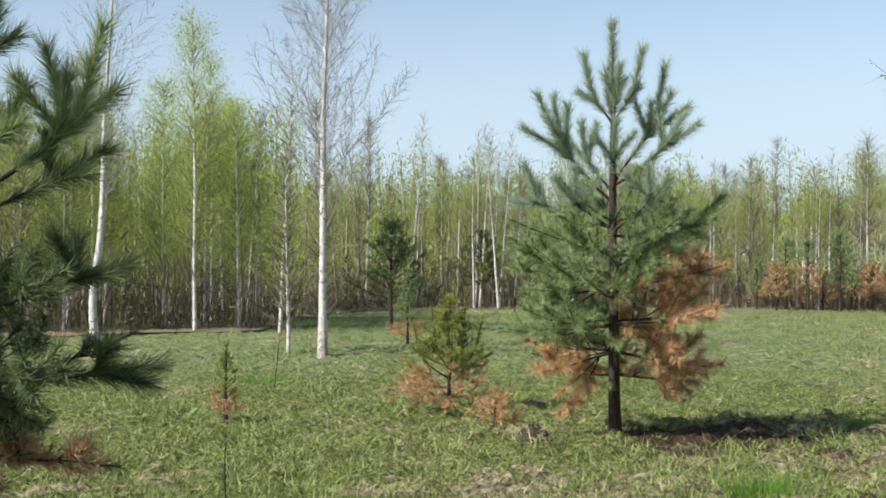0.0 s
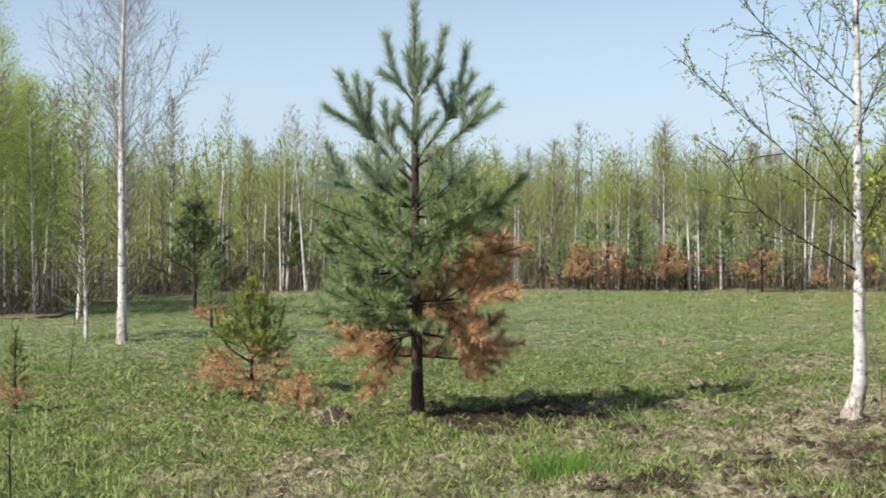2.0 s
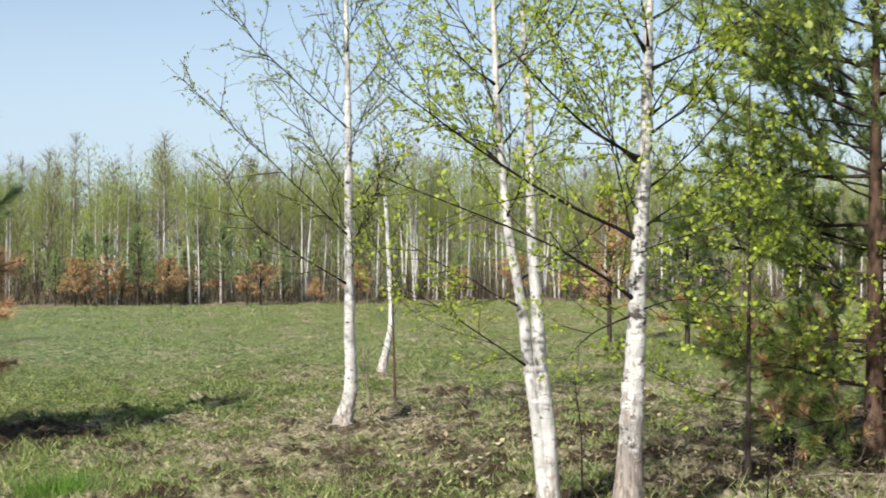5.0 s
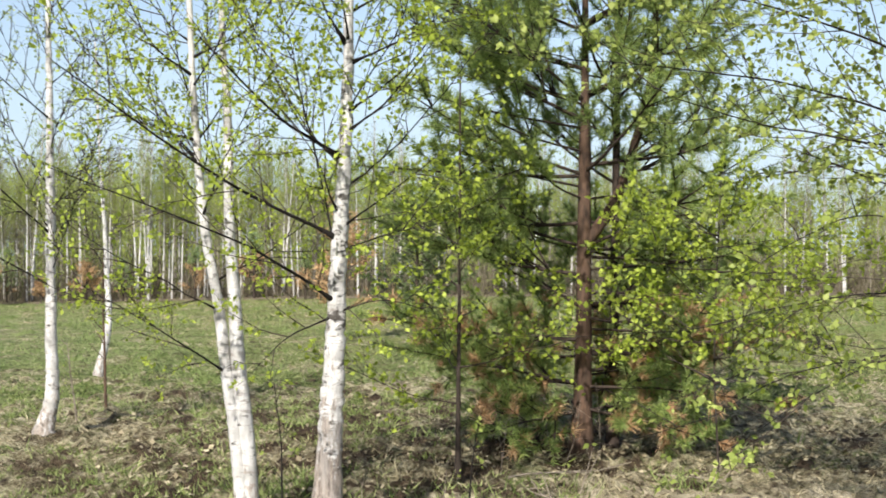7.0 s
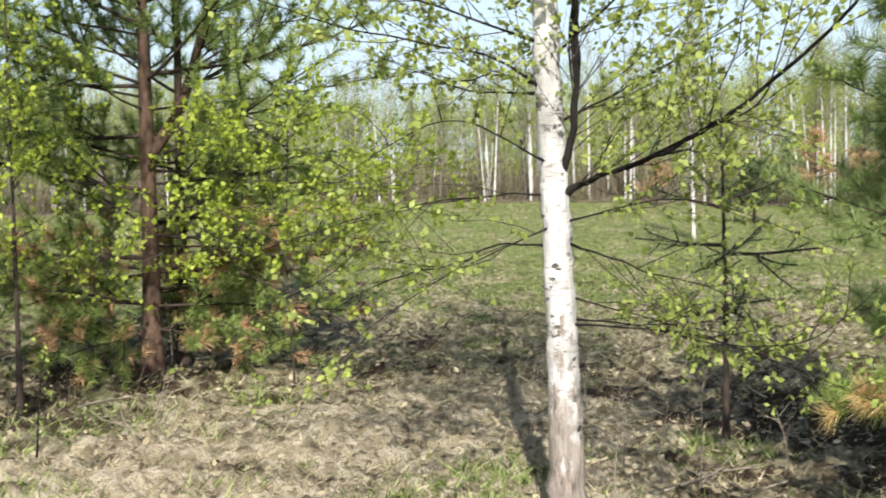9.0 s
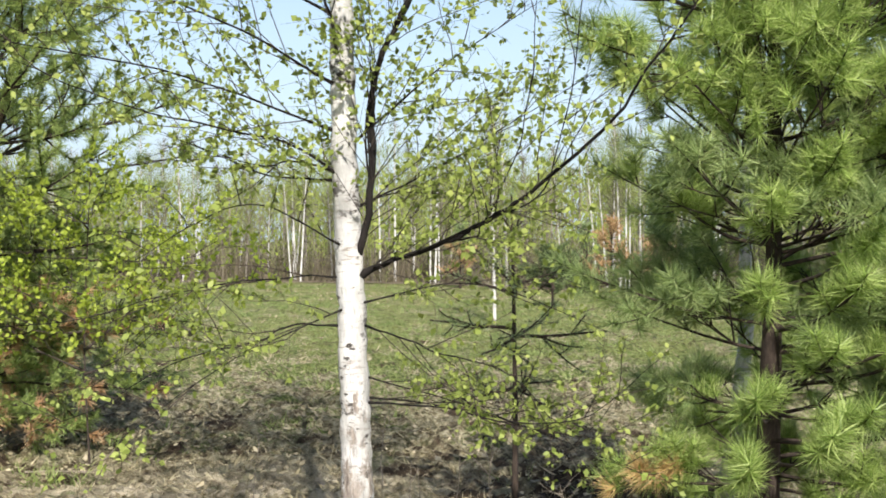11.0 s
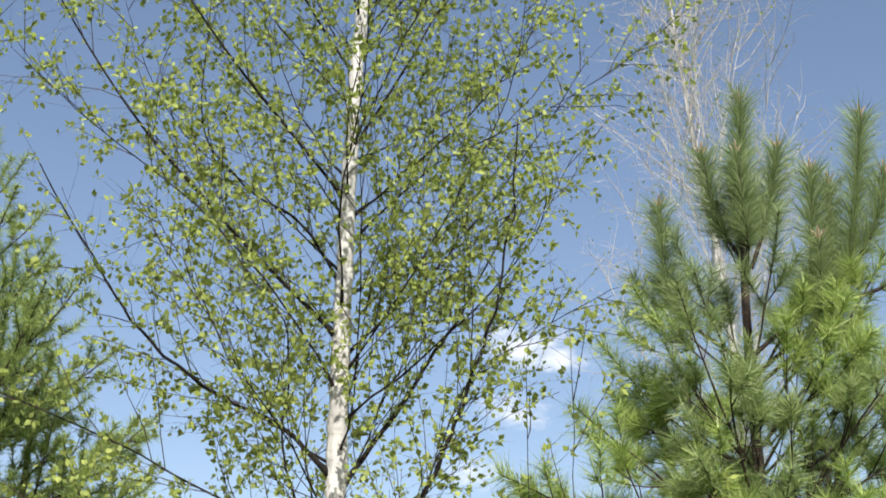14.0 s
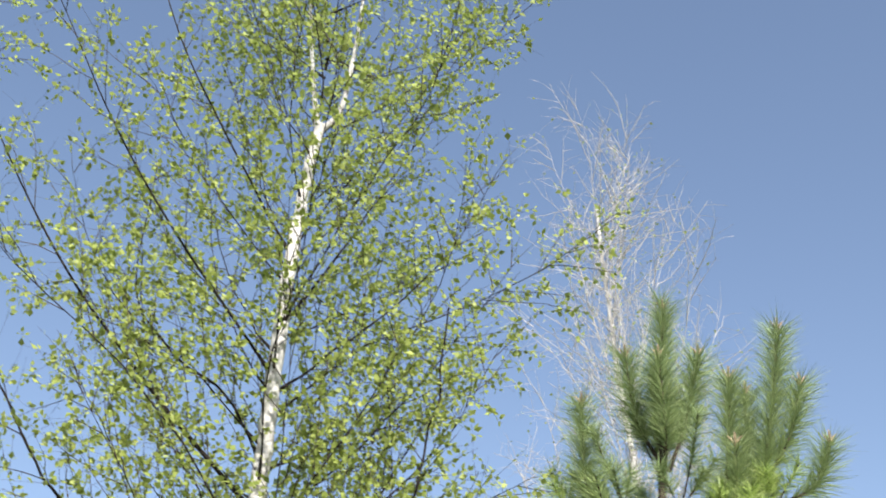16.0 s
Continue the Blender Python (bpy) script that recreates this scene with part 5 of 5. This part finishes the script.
def far_pine(seed, height, width, material, label, place, group="small pines at the wood edge", dry=0.0, thick=48):
    rng = np.random.default_rng(seed)
    tree = thing("pine_tree", *place, label=label, category="tree", group=group)
    g, wood, needles = Geo(), Geo(), Geo()
    g.tube(np.array([(0, 0, -0.1), (0, 0, height * 0.5), (0.02, 0, height)]), np.array((0.05, 0.035, 0.01)), 6)
    part("trunk", g, PINE_BARK, tree)
    shoots = []
    for z in np.linspace(0.22, 0.95, 9) * height:
        for k in range(6):
            turn = rng.uniform(0, 6.283)
            u = z / height
            b = bent(rng, (0, 0, z), (math.cos(turn), math.sin(turn), 0.1 + 0.7 * u), width * (1.08 - u) ** 0.7 * rng.uniform(0.5, 1.1), 0.4, 0.1, 4)
            wood.tube(b, np.linspace(0.012, 0.005, 4), 3)
            shoots += [(b[1], b[2]), (b[2], b[3])]
            for q in (b[2], b[3]):
                for _ in range(2):
                    shoots.append((q, q + aside(rng, unit(b[3] - b[2]), 45, 0.6, 0.3) * rng.uniform(0.1, 0.25)))
    limbs = part("crown", wood, PINE_BARK, tree)
    dead = Geo()
    needles_on(rng, [s for s in shoots if s[1][2] >= dry * height], needles, thick, 0.12, 0.024)
    needles_on(rng, [s for s in shoots if s[1][2] < dry * height], dead, thick, 0.12, 0.024)
    if needles.count:
        part("needles", needles, material, limbs)
    if dead.count:
        part("dead_needles", dead, FAR_BROWN, limbs, "dry rust-brown needles")
    return tree


EDGE = [(-40, 30), (4, 29), (14, 30), (23.5, 31), (26, 39.5), (28.2, 44), (34, 45), (49, 46.5), (54, 46), (70, 50), (91, 54), (100, 48), (106, 42), (118, 40), (150, 40), (200, 45)]


def edge_at(degrees):
    return float(np.interp(degrees, [a for a, _ in EDGE], [r for _, r in EDGE]))


def polar(degrees, r):
    a = radians(degrees)
    return r * math.sin(a), r * math.cos(a)


def build_wood():
    rng = np.random.default_rng(100)
    kinds = []
    for i, (h, leaves, w) in enumerate(((6.0, 3200, 1.5), (6.2, 2900, 1.7), (5.4, 3300, 1.6), (6.0, 2400, 1.4), (7.0, 300, 1.2), (5.2, 3200, 1.7), (5.8, 2900, 1.5), (6.2, 2500, 1.8))):
        words = "slim pale birch in hazy spring leaf" if leaves > 600 else "tall thin birch still nearly bare"
        kinds.append(far_birch(200 + i, h, leaves, w, words, (*polar(150 + 5 * i, 60), 0), low=(0.42, 0.5, 0.2, 0.52, 0.6, 0.3, 0.45, 0.5)[i], leaf=0.034, skin=GREY_BIRCH if i in (2, 5) else FAR_BARK))
    clean = [far_birch(230 + i, h, leaves, 0.9, "slim birch with a clean white stem and thin crown", (*polar(190 + 4 * i, 62), 0), low=0.56, leaf=0.034, twigs=120, stout=1.0)
             for i, (h, leaves) in enumerate(((6.0, 1300), (6.9, 900), (5.4, 1500)))]
    taken = []
    for _ in range(75):
        a = rng.uniform(24, 126)
        if a > 98 and rng.random() < 0.5:
            continue
        for k in range(rng.choice((1, 1, 2, 3))):
            x, y = polar(a + rng.normal(0, 0.25), edge_at(a) + rng.uniform(-0.2, 2.2))
            taken.append((x, y))
            s = rng.uniform(0.76, 1.03)
            copy_thing(clean[rng.integers(3)], Matrix.LocRotScale((x, y, 0), Euler((rng.normal(0, 0.012), rng.normal(0, 0.012), rng.uniform(0, 6.28))), (s, s, s)))
    count = 0
    while count < 165:
        a = rng.uniform(4, 128)
        depth = rng.uniform(0, 1) ** 1.2 * 11
        x, y = polar(a, edge_at(a) + 0.8 + depth)
        if any((x - p) ** 2 + (y - q) ** 2 < 0.8 for p, q in taken):
            continue
        if 84 < a < 112 and rng.random() < 0.4:
            continue
        taken.append((x, y))
        k = kinds[rng.choice(8, p=(0.16, 0.18, 0.13, 0.13, 0.04, 0.12, 0.12, 0.12))]
        s = rng.uniform(0.79, 1.04)
        copy_thing(k, Matrix.LocRotScale((x, y, 0), Euler((rng.normal(0, 0.03), rng.normal(0, 0.03), rng.uniform(0, 6.28))), (s, s, s)))
        count += 1
    # deeper rows, past counting
    stems, twigs, leaf = Geo(), Geo(), Geo()
    for _ in range(900):
        a = rng.uniform(-2, 134)
        x, y = polar(a, edge_at(a) + 3 + 34 * rng.uniform(0, 1) ** 1.15)
        if 84 < a < 114 and rng.random() < 0.4:
            continue
        h = rng.uniform(4.7, 6.0) * (0.9 if 84 < a < 114 else 1.1 if a > 62 else 1)
        line = np.array([(x, y, -0.2), (x + rng.normal(0, 0.1), y, h * 0.5), (x + rng.normal(0, 0.2), y, h)])
        stems.tube(line, np.array((0.05, 0.035, 0.008)), 4)
        n = 30
        u = rng.uniform(0.15, 1, n) ** 0.7
        at = line[0] + (line[2] - line[0]) * u[:, None]
        d = unit(np.stack([rng.normal(0, 0.5, n), rng.normal(0, 0.5, n), np.full(n, 0.9)], -1))
        twigs.blades(at, d, unit(np.cross(d, rng.normal(0, 1, d.shape))), 1.5 * (1.2 - u), np.full(n, 0.03))
        n = 400
        u = rng.uniform(0.16, 1, n) ** 0.85
        at = line[0] + (line[2] - line[0]) * u[:, None] + rng.normal(0, 1, (n, 3)) * (0.75 * (1.1 - u) ** 0.6 + 0.1)[:, None] * (1, 1, 0.6)
        d = unit(rng.normal(0, 0.45, (n, 3)) + (0, 0, 0.9))
        leaf.blades(at, d, unit(np.cross(d, rng.normal(0, 1, d.shape))), rng.uniform(0.10, 0.24, n), rng.uniform(0.03, 0.06, n))
    # the belt behind, where stems and crowns run together
    for _ in range(620):
        a = rng.uniform(-2, 134)
        x, y = polar(a, edge_at(a) + rng.uniform(34, 80))
        h = rng.uniform(4.6, 6.4)
        stems.tube(np.array([(x, y, -0.2), (x + rng.normal(0, 0.2), y, h)]), np.array((0.07, 0.015)), 3)
        n = 130
        at = np.array((x, y, 0.3)) + np.stack([rng.normal(0, 0.8, n), rng.normal(0, 0.8, n), h * rng.uniform(0, 0.95, n)], -1)
        d = unit(rng.normal(0, 0.5, (n, 3)) + (0, 0, 0.9))
        (leaf if rng.random() < 0.6 else twigs).blades(at, d, unit(np.cross(d, rng.normal(0, 1, d.shape))), rng.uniform(0.4, 0.9, n), rng.uniform(0.10, 0.2, n))
    wood = thing("far_wood", 0, 0, label="deep birch wood of pale stems and hazy green", category="woods", kind="stuff")
    part("stems", stems, GREY_BIRCH, wood)
    part("twigs", twigs, FAR_TWIG, wood)
    part("leaves", leaf, FAR_LEAF, wood)
    # brush between the stems
    brush = Geo()
    n = 40000
    a = rng.uniform(0, 132, n)
    a = np.where((a < 26) & (rng.random(n) < 0.6), a + 26 + 3 * a, a)
    r = np.array([edge_at(v) for v in a]) + 0.5 + rng.uniform(0, 1, n) ** 1.5 * 24
    base = np.stack([r * np.sin(np.radians(a)), r * np.cos(np.radians(a)), np.zeros(n)], -1)
    d = unit(np.stack([rng.normal(0, 0.25, n), rng.normal(0, 0.25, n), np.ones(n)], -1))
    brush.blades(base, d, unit(np.cross(d, rng.normal(0, 1, d.shape))), rng.uniform(0.2, 1.0, n) ** 2 * 2.1 + 0.2, np.full(n, 0.034))
    shrub = Geo()
    n = 42000
    a = rng.uniform(0, 132, n)
    a = a + 1.5 * np.sin(a * 1.9)
    r = np.array([edge_at(v) for v in a]) + 0.5 + rng.uniform(0, 1, n) ** 1.2 * 22
    tall = 1.5 + 0.9 * np.sin(a * 3.3) * np.sin(r * 0.7 + a)
    base = np.stack([r * np.sin(np.radians(a)), r * np.cos(np.radians(a)), 0.1 + tall * rng.uniform(0, 1, n) ** 1.4], -1)
    d = unit(rng.normal(0, 0.8, (n, 3)) + (0, 0, 0.5))
    shrub.blades(base, d, unit(np.cross(d, rng.normal(0, 1, d.shape))), rng.uniform(0.12, 0.38, n), rng.uniform(0.03, 0.08, n))
    tagged(new("shrub_layer", shrub.mesh("shrub_layer", SHRUB)), "low brown-green shrubs under the birches", "shrubs", kind="stuff")
    tagged(new("undergrowth", brush.mesh("undergrowth", BRUSH)), "thin grey brush between the birch stems", "undergrowth", kind="stuff")


build_wood()


def build_wood_floor():
    """The brown leaf floor under the wood, with a ragged inner edge."""
    rng = np.random.default_rng(130)
    turns = np.linspace(-40, 200, 481)
    inner = np.array([edge_at(v) for v in turns]) - 0.3 + rng.normal(0, 0.25, len(turns))
    g, rows = Geo(), []
    for k, out in enumerate((0, 1.5, 4, 9, 18, 40, 90)):
        r = inner + out
        a = np.radians(turns)
        x, y = r * np.sin(a), r * np.cos(a)
        rows.append(np.stack([x, y, ground_height(x, y) + 0.02 + rng.uniform(0, 0.05, len(a)) * (k > 0)], -1))
    n, m = len(rows), len(turns)
    i, j = np.meshgrid(np.arange(n - 1), np.arange(m - 1), indexing="ij")
    g.put(np.concatenate(rows), np.stack([i * m + j, (i + 1) * m + j, (i + 1) * m + j + 1, i * m + j + 1], -1).reshape(-1, 4))
    tagged(new("wood_floor", g.mesh("wood_floor", WOOD_FLOOR)), "brown leaf-strewn floor under the birches", "wood floor", kind="structure")


build_wood_floor()

# birches of the stand and single ones in the meadow
for seed, x, y, h, leaves, w, words in (
        (301, 10.6, 30.1, 6.0, 4500, 1.6, "birch in yellow-green spring leaf"), (302, 10.9, 28.8, 7.6, 4500, 1.6, "tall white birch with thin upper twigs"),
        (303, 13.25, 33.8, 7.4, 5400, 1.6, "birch in yellow-green spring leaf"), (304, 12.3, 29.5, 5.6, 4500, 1.6, "birch in yellow-green spring leaf"),
        (305, 12.4, 27.4, 5.6, 1500, 1.0, "slim birch with pale bare twigs"), (306, 9.7, 21.2, 3.6, 500, 0.8, "slim young birch beside a bare one"),
        (307, 10.8, 21.95, 4.8, 250, 0.8, "slim white birch with few leaves"), (308, 26.0, -6.0, 4.5, 900, 1.0, "lone thin birch in the meadow"),
        (309, 9.4, 31.5, 6.6, 5100, 1.6, "birch in yellow-green spring leaf"), (310, 14.6, 36.0, 6.6, 5100, 1.6, "birch in yellow-green spring leaf"),
        (311, 8.2, 30.0, 5.2, 4800, 1.6, "birch in yellow-green spring leaf")):
    far_birch(seed, h, int(leaves * 3.0), w, words, (x, y, 0), "birches at the meadow", 0.026, 300, 0.16, high_leaf=0.95, foliage=STAND_LEAF, taper=0.85)

birch([(9.92, 20.30, 0), (9.92, 20.30, 1.5), (9.93, 20.30, 4.3), (9.98, 20.27, 6.2), (10.0, 20.25, 8.2)], 0.078, 0.012, "tall bare white birch with fine grey twigs",
      grown=(50, 1.8, 7.8, 2.9, 0.7), leaf_gap=0.9, leaf_size=0.03, seed=45, twig=TWIG_GREY, gap=0.10, rise=(40, 62), fine=1.3, slim=0.6)
birch([(6.48, 21.89, 0), (6.40, 21.92, 0.93), (6.53, 21.88, 2.3), (6.58, 21.86, 4.2), (6.67, 21.83, 5.85), (6.73, 21.8, 7.6)], 0.08, 0.012, "bare white birch with a leaning stem",
      grown=(34, 2.4, 7.2, 2.1, 0.6), leaf_gap=0.7, leaf_size=0.03, seed=46, twig=TWIG_GREY, gap=0.12, rise=(46, 66), fine=1.15, slim=0.6)

# small pines near the wood
far_pine(405, 2.1, 1.0, FAR_BROWN, "rust-brown dead pine before the wood", (36.5, -11.9, 0))
far_pine(406, 1.3, 1.1, NEEDLE_DARK, "low dark green pine in the meadow", (30.6, -8.5, 0), thick=110)
far_pine(401, 2.4, 1.35, NEEDLE_DARK, "small dark green pine near the wood", (15.1, 27.0, 0), dry=0.3, thick=110)
far_pine(402, 2.6, 1.35, NEEDLE_DARK, "small dark green pine near the wood", (25.4, 38.6, 0), dry=0.3, thick=110)
far_pine(403, 2.6, 1.0, FAR_BROWN, "rust-brown dead pine with a dark trunk", (23.7, 9.1, 0))
far_pine(404, 2.4, 1.2, NEEDLE_DARK, "dark green pine in the meadow", (22.0, 7.0, 0), dry=0.3, thick=110)
brown_kinds = [far_pine(410 + i, h, w, NEEDLE, words, (*polar(46 + i * 1.3, 45.6), 0), dry=dry) for i, (h, w, dry, words) in enumerate((
    (1.5, 0.75, 1.1, "rust-brown dead young pine"), (2.3, 0.9, 0.75, "young pine with brown limbs and green top"), (2.6, 1.0, 0.35, "dark green young pine with brown base")))]
for i, (a, r, k) in enumerate(((47.1, 50.4, 0), (47.9, 50.6, 0), (49.9, 50, 0), (53.2, 49.6, 1), (53.8, 50, 1), (56.2, 50.5, 0), (48.6, 51.5, 2), (51.2, 51.5, 2),
                               (45.2, 50.8, 2), (46.4, 51.2, 2), (49.2, 51, 2), (50.6, 51.4, 1), (52.2, 51, 2), (54.8, 51.2, 2), (58.0, 50.2, 0), (59.5, 51, 2), (62.5, 50.3, 1), (65.0, 51, 1), (67.2, 50, 1), (101.5, 44, 1), (103, 43, 2), (107, 41, 2), (110, 41, 1))):
    s = 0.55 + 0.6 * ((i * 7) % 5) / 5
    x, y = polar(a, r if a > 90 else edge_at(a) + r - 50.7)
    copy_thing(brown_kinds[k], Matrix.LocRotScale((x, y, 0), Euler((0, 0, i * 1.7)), (s, s, s)))

# ---- grass and litter ----


def grass_field():
    """Tufts of grass in loose patches: finer and denser near by, a haze-tinted sward farther out, old straw between."""
    rng = np.random.default_rng(500)
    green, fresh, straw = Geo(), Geo(), Geo()
    n = 34000
    a, r = np.radians(rng.uniform(8, 128, n)), 5.0 + 42 * rng.uniform(0, 1, n) ** 2.3
    a[-1500:], r[-1500:] = rng.uniform(0, 6.283, 1500), 6.0 * rng.uniform(0, 1, 1500) ** 0.5
    cx, cy = r * np.sin(a), r * np.cos(a)
    patch = np.sin(cx * 0.8 + 1.7 * np.sin(cy * 0.5)) * np.sin(cy * 0.7 + 1.3 * np.sin(cx * 0.6)) + 0.7 * np.sin(cx * 2.6 + 1.4 * np.sin(cy * 1.9)) * np.sin(cy * 2.9 + 1.1 * np.sin(cx * 1.7)) + rng.normal(0, 0.35, n)
    wet = np.clip((r - 8) / 20, -0.2, 0.35) - np.clip((np.degrees(a) - 50) / 45, 0, 1) * np.clip(1.6 - r / 14, 0, 1) * 1.0
    lively = patch + wet > 0.05
    # grass thinned over the dark earth painted along the meadow pine's shadow
    bare_in_shade = (np.hypot((cx - 8.4) / 1.25, (cy - 9.3) / 0.62) < 1) & (rng.random(n) < 0.85)
    lively, dull = lively & ~bare_in_shade, ~lively & ~bare_in_shade
    meadow = lively & (r + rng.normal(0, 2.5, n) > 15)
    for geo, pick, per, tall, wide, lean in ((green, lively & ~meadow, 20, 0.052, 0.0088, 0.75), (fresh, meadow, 14, 0.046, 0.0075, 0.8), (straw, dull, 8, 0.038, 0.0085, 1.3)):
        x, y = np.repeat(cx[pick], per), np.repeat(cy[pick], per)
        grow = np.repeat(np.clip(rng.lognormal(-0.1, 0.55, pick.sum()), 0.35, 2.6), per)
        far = 1 + np.repeat(r[pick], per) / 26
        m = len(x)
        wide_of = 0.02 + 0.036 * grow
        ox, oy = rng.normal(0, 1, m) * wide_of, rng.normal(0, 1, m) * wide_of
        x, y = x + ox, y + oy
        base = np.stack([x, y, ground_height(x, y) + lumps(x, y) * np.clip((34 - np.hypot(x, y)) / 14, 0, 1) - 0.008], -1)
        d = unit(np.stack([rng.normal(0, lean, m) + ox * 5, rng.normal(0, lean, m) + oy * 5, np.ones(m)], -1))
        geo.blades(base, d, unit(np.cross(d, rng.normal(0, 1, d.shape))), tall * far * grow * rng.uniform(0.4, 1.3, m), wide * far * rng.uniform(0.7, 1.3, m))
    tagged(new("grass", green.mesh("grass", GRASS)), "short green spring grass in tufts", "grass", kind="stuff")
    tagged(new("meadow_grass", fresh.mesh("meadow_grass", HAZED_GRASS)), "green sward of the open meadow, tinted bluish for haze", "grass", kind="stuff")
    tagged(new("dry_grass", straw.mesh("dry_grass", STRAW)), "flattened old straw-coloured grass", "grass", kind="stuff")
    litter = Geo()
    n = 15000
    a, r = np.radians(128 - 70 * rng.uniform(0, 1, n) ** 1.5), 5 + 10 * rng.uniform(0, 1, n) ** 1.3
    x, y = r * np.sin(a), r * np.cos(a)
    d = unit(np.stack([rng.normal(0, 1, n), rng.normal(0, 1, n), rng.normal(0, 0.3, n)], -1))
    side = unit(np.cross(d, np.stack([rng.normal(0, 0.35, n), rng.normal(0, 0.35, n), np.ones(n)], -1)))
    s = rng.uniform(0.02, 0.07, n)
    litter.leaves(np.stack([x, y, ground_height(x, y) + lumps(x, y) + rng.uniform(0.0, 0.018, n)], -1), d, side, s, s * 0.8)
    tagged(new("leaf_litter", litter.mesh("leaf_litter", LITTER)), "old tan leaves lying on the ground", "leaf litter", kind="stuff")


grass_field()


def tuft(x, y, blades, tall, spread, seed):
    rng = np.random.default_rng(seed)
    g = Geo()
    px, py = rng.normal(0, spread, blades), rng.normal(0, spread, blades)
    d = unit(np.stack([px * 1.6 + rng.normal(0, 0.25, blades), py * 1.6 + rng.normal(0, 0.25, blades), np.ones(blades)], -1))
    g.blades(np.stack([px, py, np.full(blades, -0.01)], -1), d, unit(np.cross(d, rng.normal(0, 1, d.shape))), tall * rng.uniform(0.5, 1.2, blades), np.full(blades, 0.007))
    ob = new("grass_tuft", g.mesh("grass_tuft", LUSH))
    ob.location = (x, y, float(ground_height(x, y) + lumps(x, y)))
    tagged(ob, "lush bright green tuft of grass", "grass", "grass tufts", "stuff")


for i, (x, y, blades, tall, spread) in enumerate(((6.6, 6.75, 520, 0.21, 0.14), (8.3, 7.1, 60, 0.10, 0.06), (12.3, 11.4, 90, 0.14, 0.08), (5.8, 12.9, 160, 0.13, 0.12), (7.1, 16.4, 200, 0.16, 0.2), (9.7, 17.0, 90, 0.16, 0.12),
                                                  (7.0, 12.0, 220, 0.14, 0.16), (10.2, 9.0, 80, 0.14, 0.09))):
    tuft(x, y, blades, tall, spread, 600 + i)


def earth_mound(x, y, size, height, label, seed, soil=None):
    """A heap of loose clods."""
    rng = np.random.default_rng(seed)
    heap = thing("earth_mound", x, y, label=label, category="mound", group="clods of earth")
    n, m = 10, 18
    r, a = np.meshgrid(np.linspace(0, 1, n), np.arange(m) * 2 * np.pi / m, indexing="ij")
    z = height * (1 - r ** 1.6) * (1 + rng.normal(0, 0.22, r.shape)) - 0.02
    wob = size * (1 + rng.normal(0, 0.08, r.shape))
    i, j = np.meshgrid(np.arange(n - 1), np.arange(m), indexing="ij")
    k = (j + 1) % m
    g = Geo()
    g.put(np.stack([r * wob * np.cos(a), r * wob * np.sin(a), z], -1).reshape(-1, 3), np.stack([i * m + j, (i + 1) * m + j, (i + 1) * m + k, i * m + k], -1).reshape(-1, 4))
    part("soil", g, soil or EARTH, heap)
    b, c = Geo(), 160
    px, py = rng.normal(0, size * 0.6, c), rng.normal(0, size * 0.6, c)
    d = unit(np.stack([rng.normal(0, 1, c), rng.normal(0, 1, c), rng.uniform(0.2, 1, c)], -1))
    b.blades(np.stack([px, py, height * np.clip(1 - np.hypot(px, py) / size, 0, 1) * 0.9], -1), d, unit(np.cross(d, rng.normal(0, 1, d.shape))), rng.uniform(0.05, 0.14, c), np.full(c, 0.007))
    tagged(part("dry_grass", b, STRAW, heap), kind="stuff")


earth_mound(6.86, 9.89, 0.19, 0.12, "small dark molehill of loose earth", 701)
earth_mound(8.29, 6.25, 0.10, 0.06, "dark clod of turned earth", 702)
earth_mound(24.3, 0.40, 0.40, 0.24, "low blackened heap of earth in the meadow", 703, CHARRED)
earth_mound(6.3, 6.1, 0.10, 0.06, "dark clod of turned earth", 704)


def fallen_stick(x, y, turn, length, label, seed):
    rng = np.random.default_rng(seed)
    g = Geo()
    line = bent(rng, (0, 0, 0.015), (math.cos(turn), math.sin(turn), 0.06), length, 0.0, 0.08, 8)
    g.tube(line, np.linspace(0.009, 0.004, 8), 5)
    for u in (0.35, 0.5, 0.65, 0.8):
        p, w = along(line, u)
        g.tube(bent(rng, p, aside(rng, w, 40, 0.5, 0.15), 0.3 * length * (1.1 - u), 0, 0.1, 4), np.linspace(0.005, 0.002, 4), 4)
    ob = new("fallen_branch", g.mesh("fallen_branch", DRY_STICK))
    ob.location = (x, y, float(ground_height(x, y) + lumps(x, y)))
    tagged(ob, label, "branch", "fallen branches")


for i, (x, y, turn, length) in enumerate(((9.5, 2.2, -0.6, 1.2), (8.2, 1.5, 0.4, 1.0), (6.6, -1.3, -0.9, 0.9), (7.2, -1.6, 0.3, 0.8), (6.9, -2.0, 2.2, 0.9), (10.2, 1.2, -1.5, 1.4), (11.6, 7.0, -0.5, 0.9), (6.4, 0.9, 1.2, 0.6))):
    fallen_stick(x, y, turn, length, "dry grey fallen branch on the ground", 720 + i)
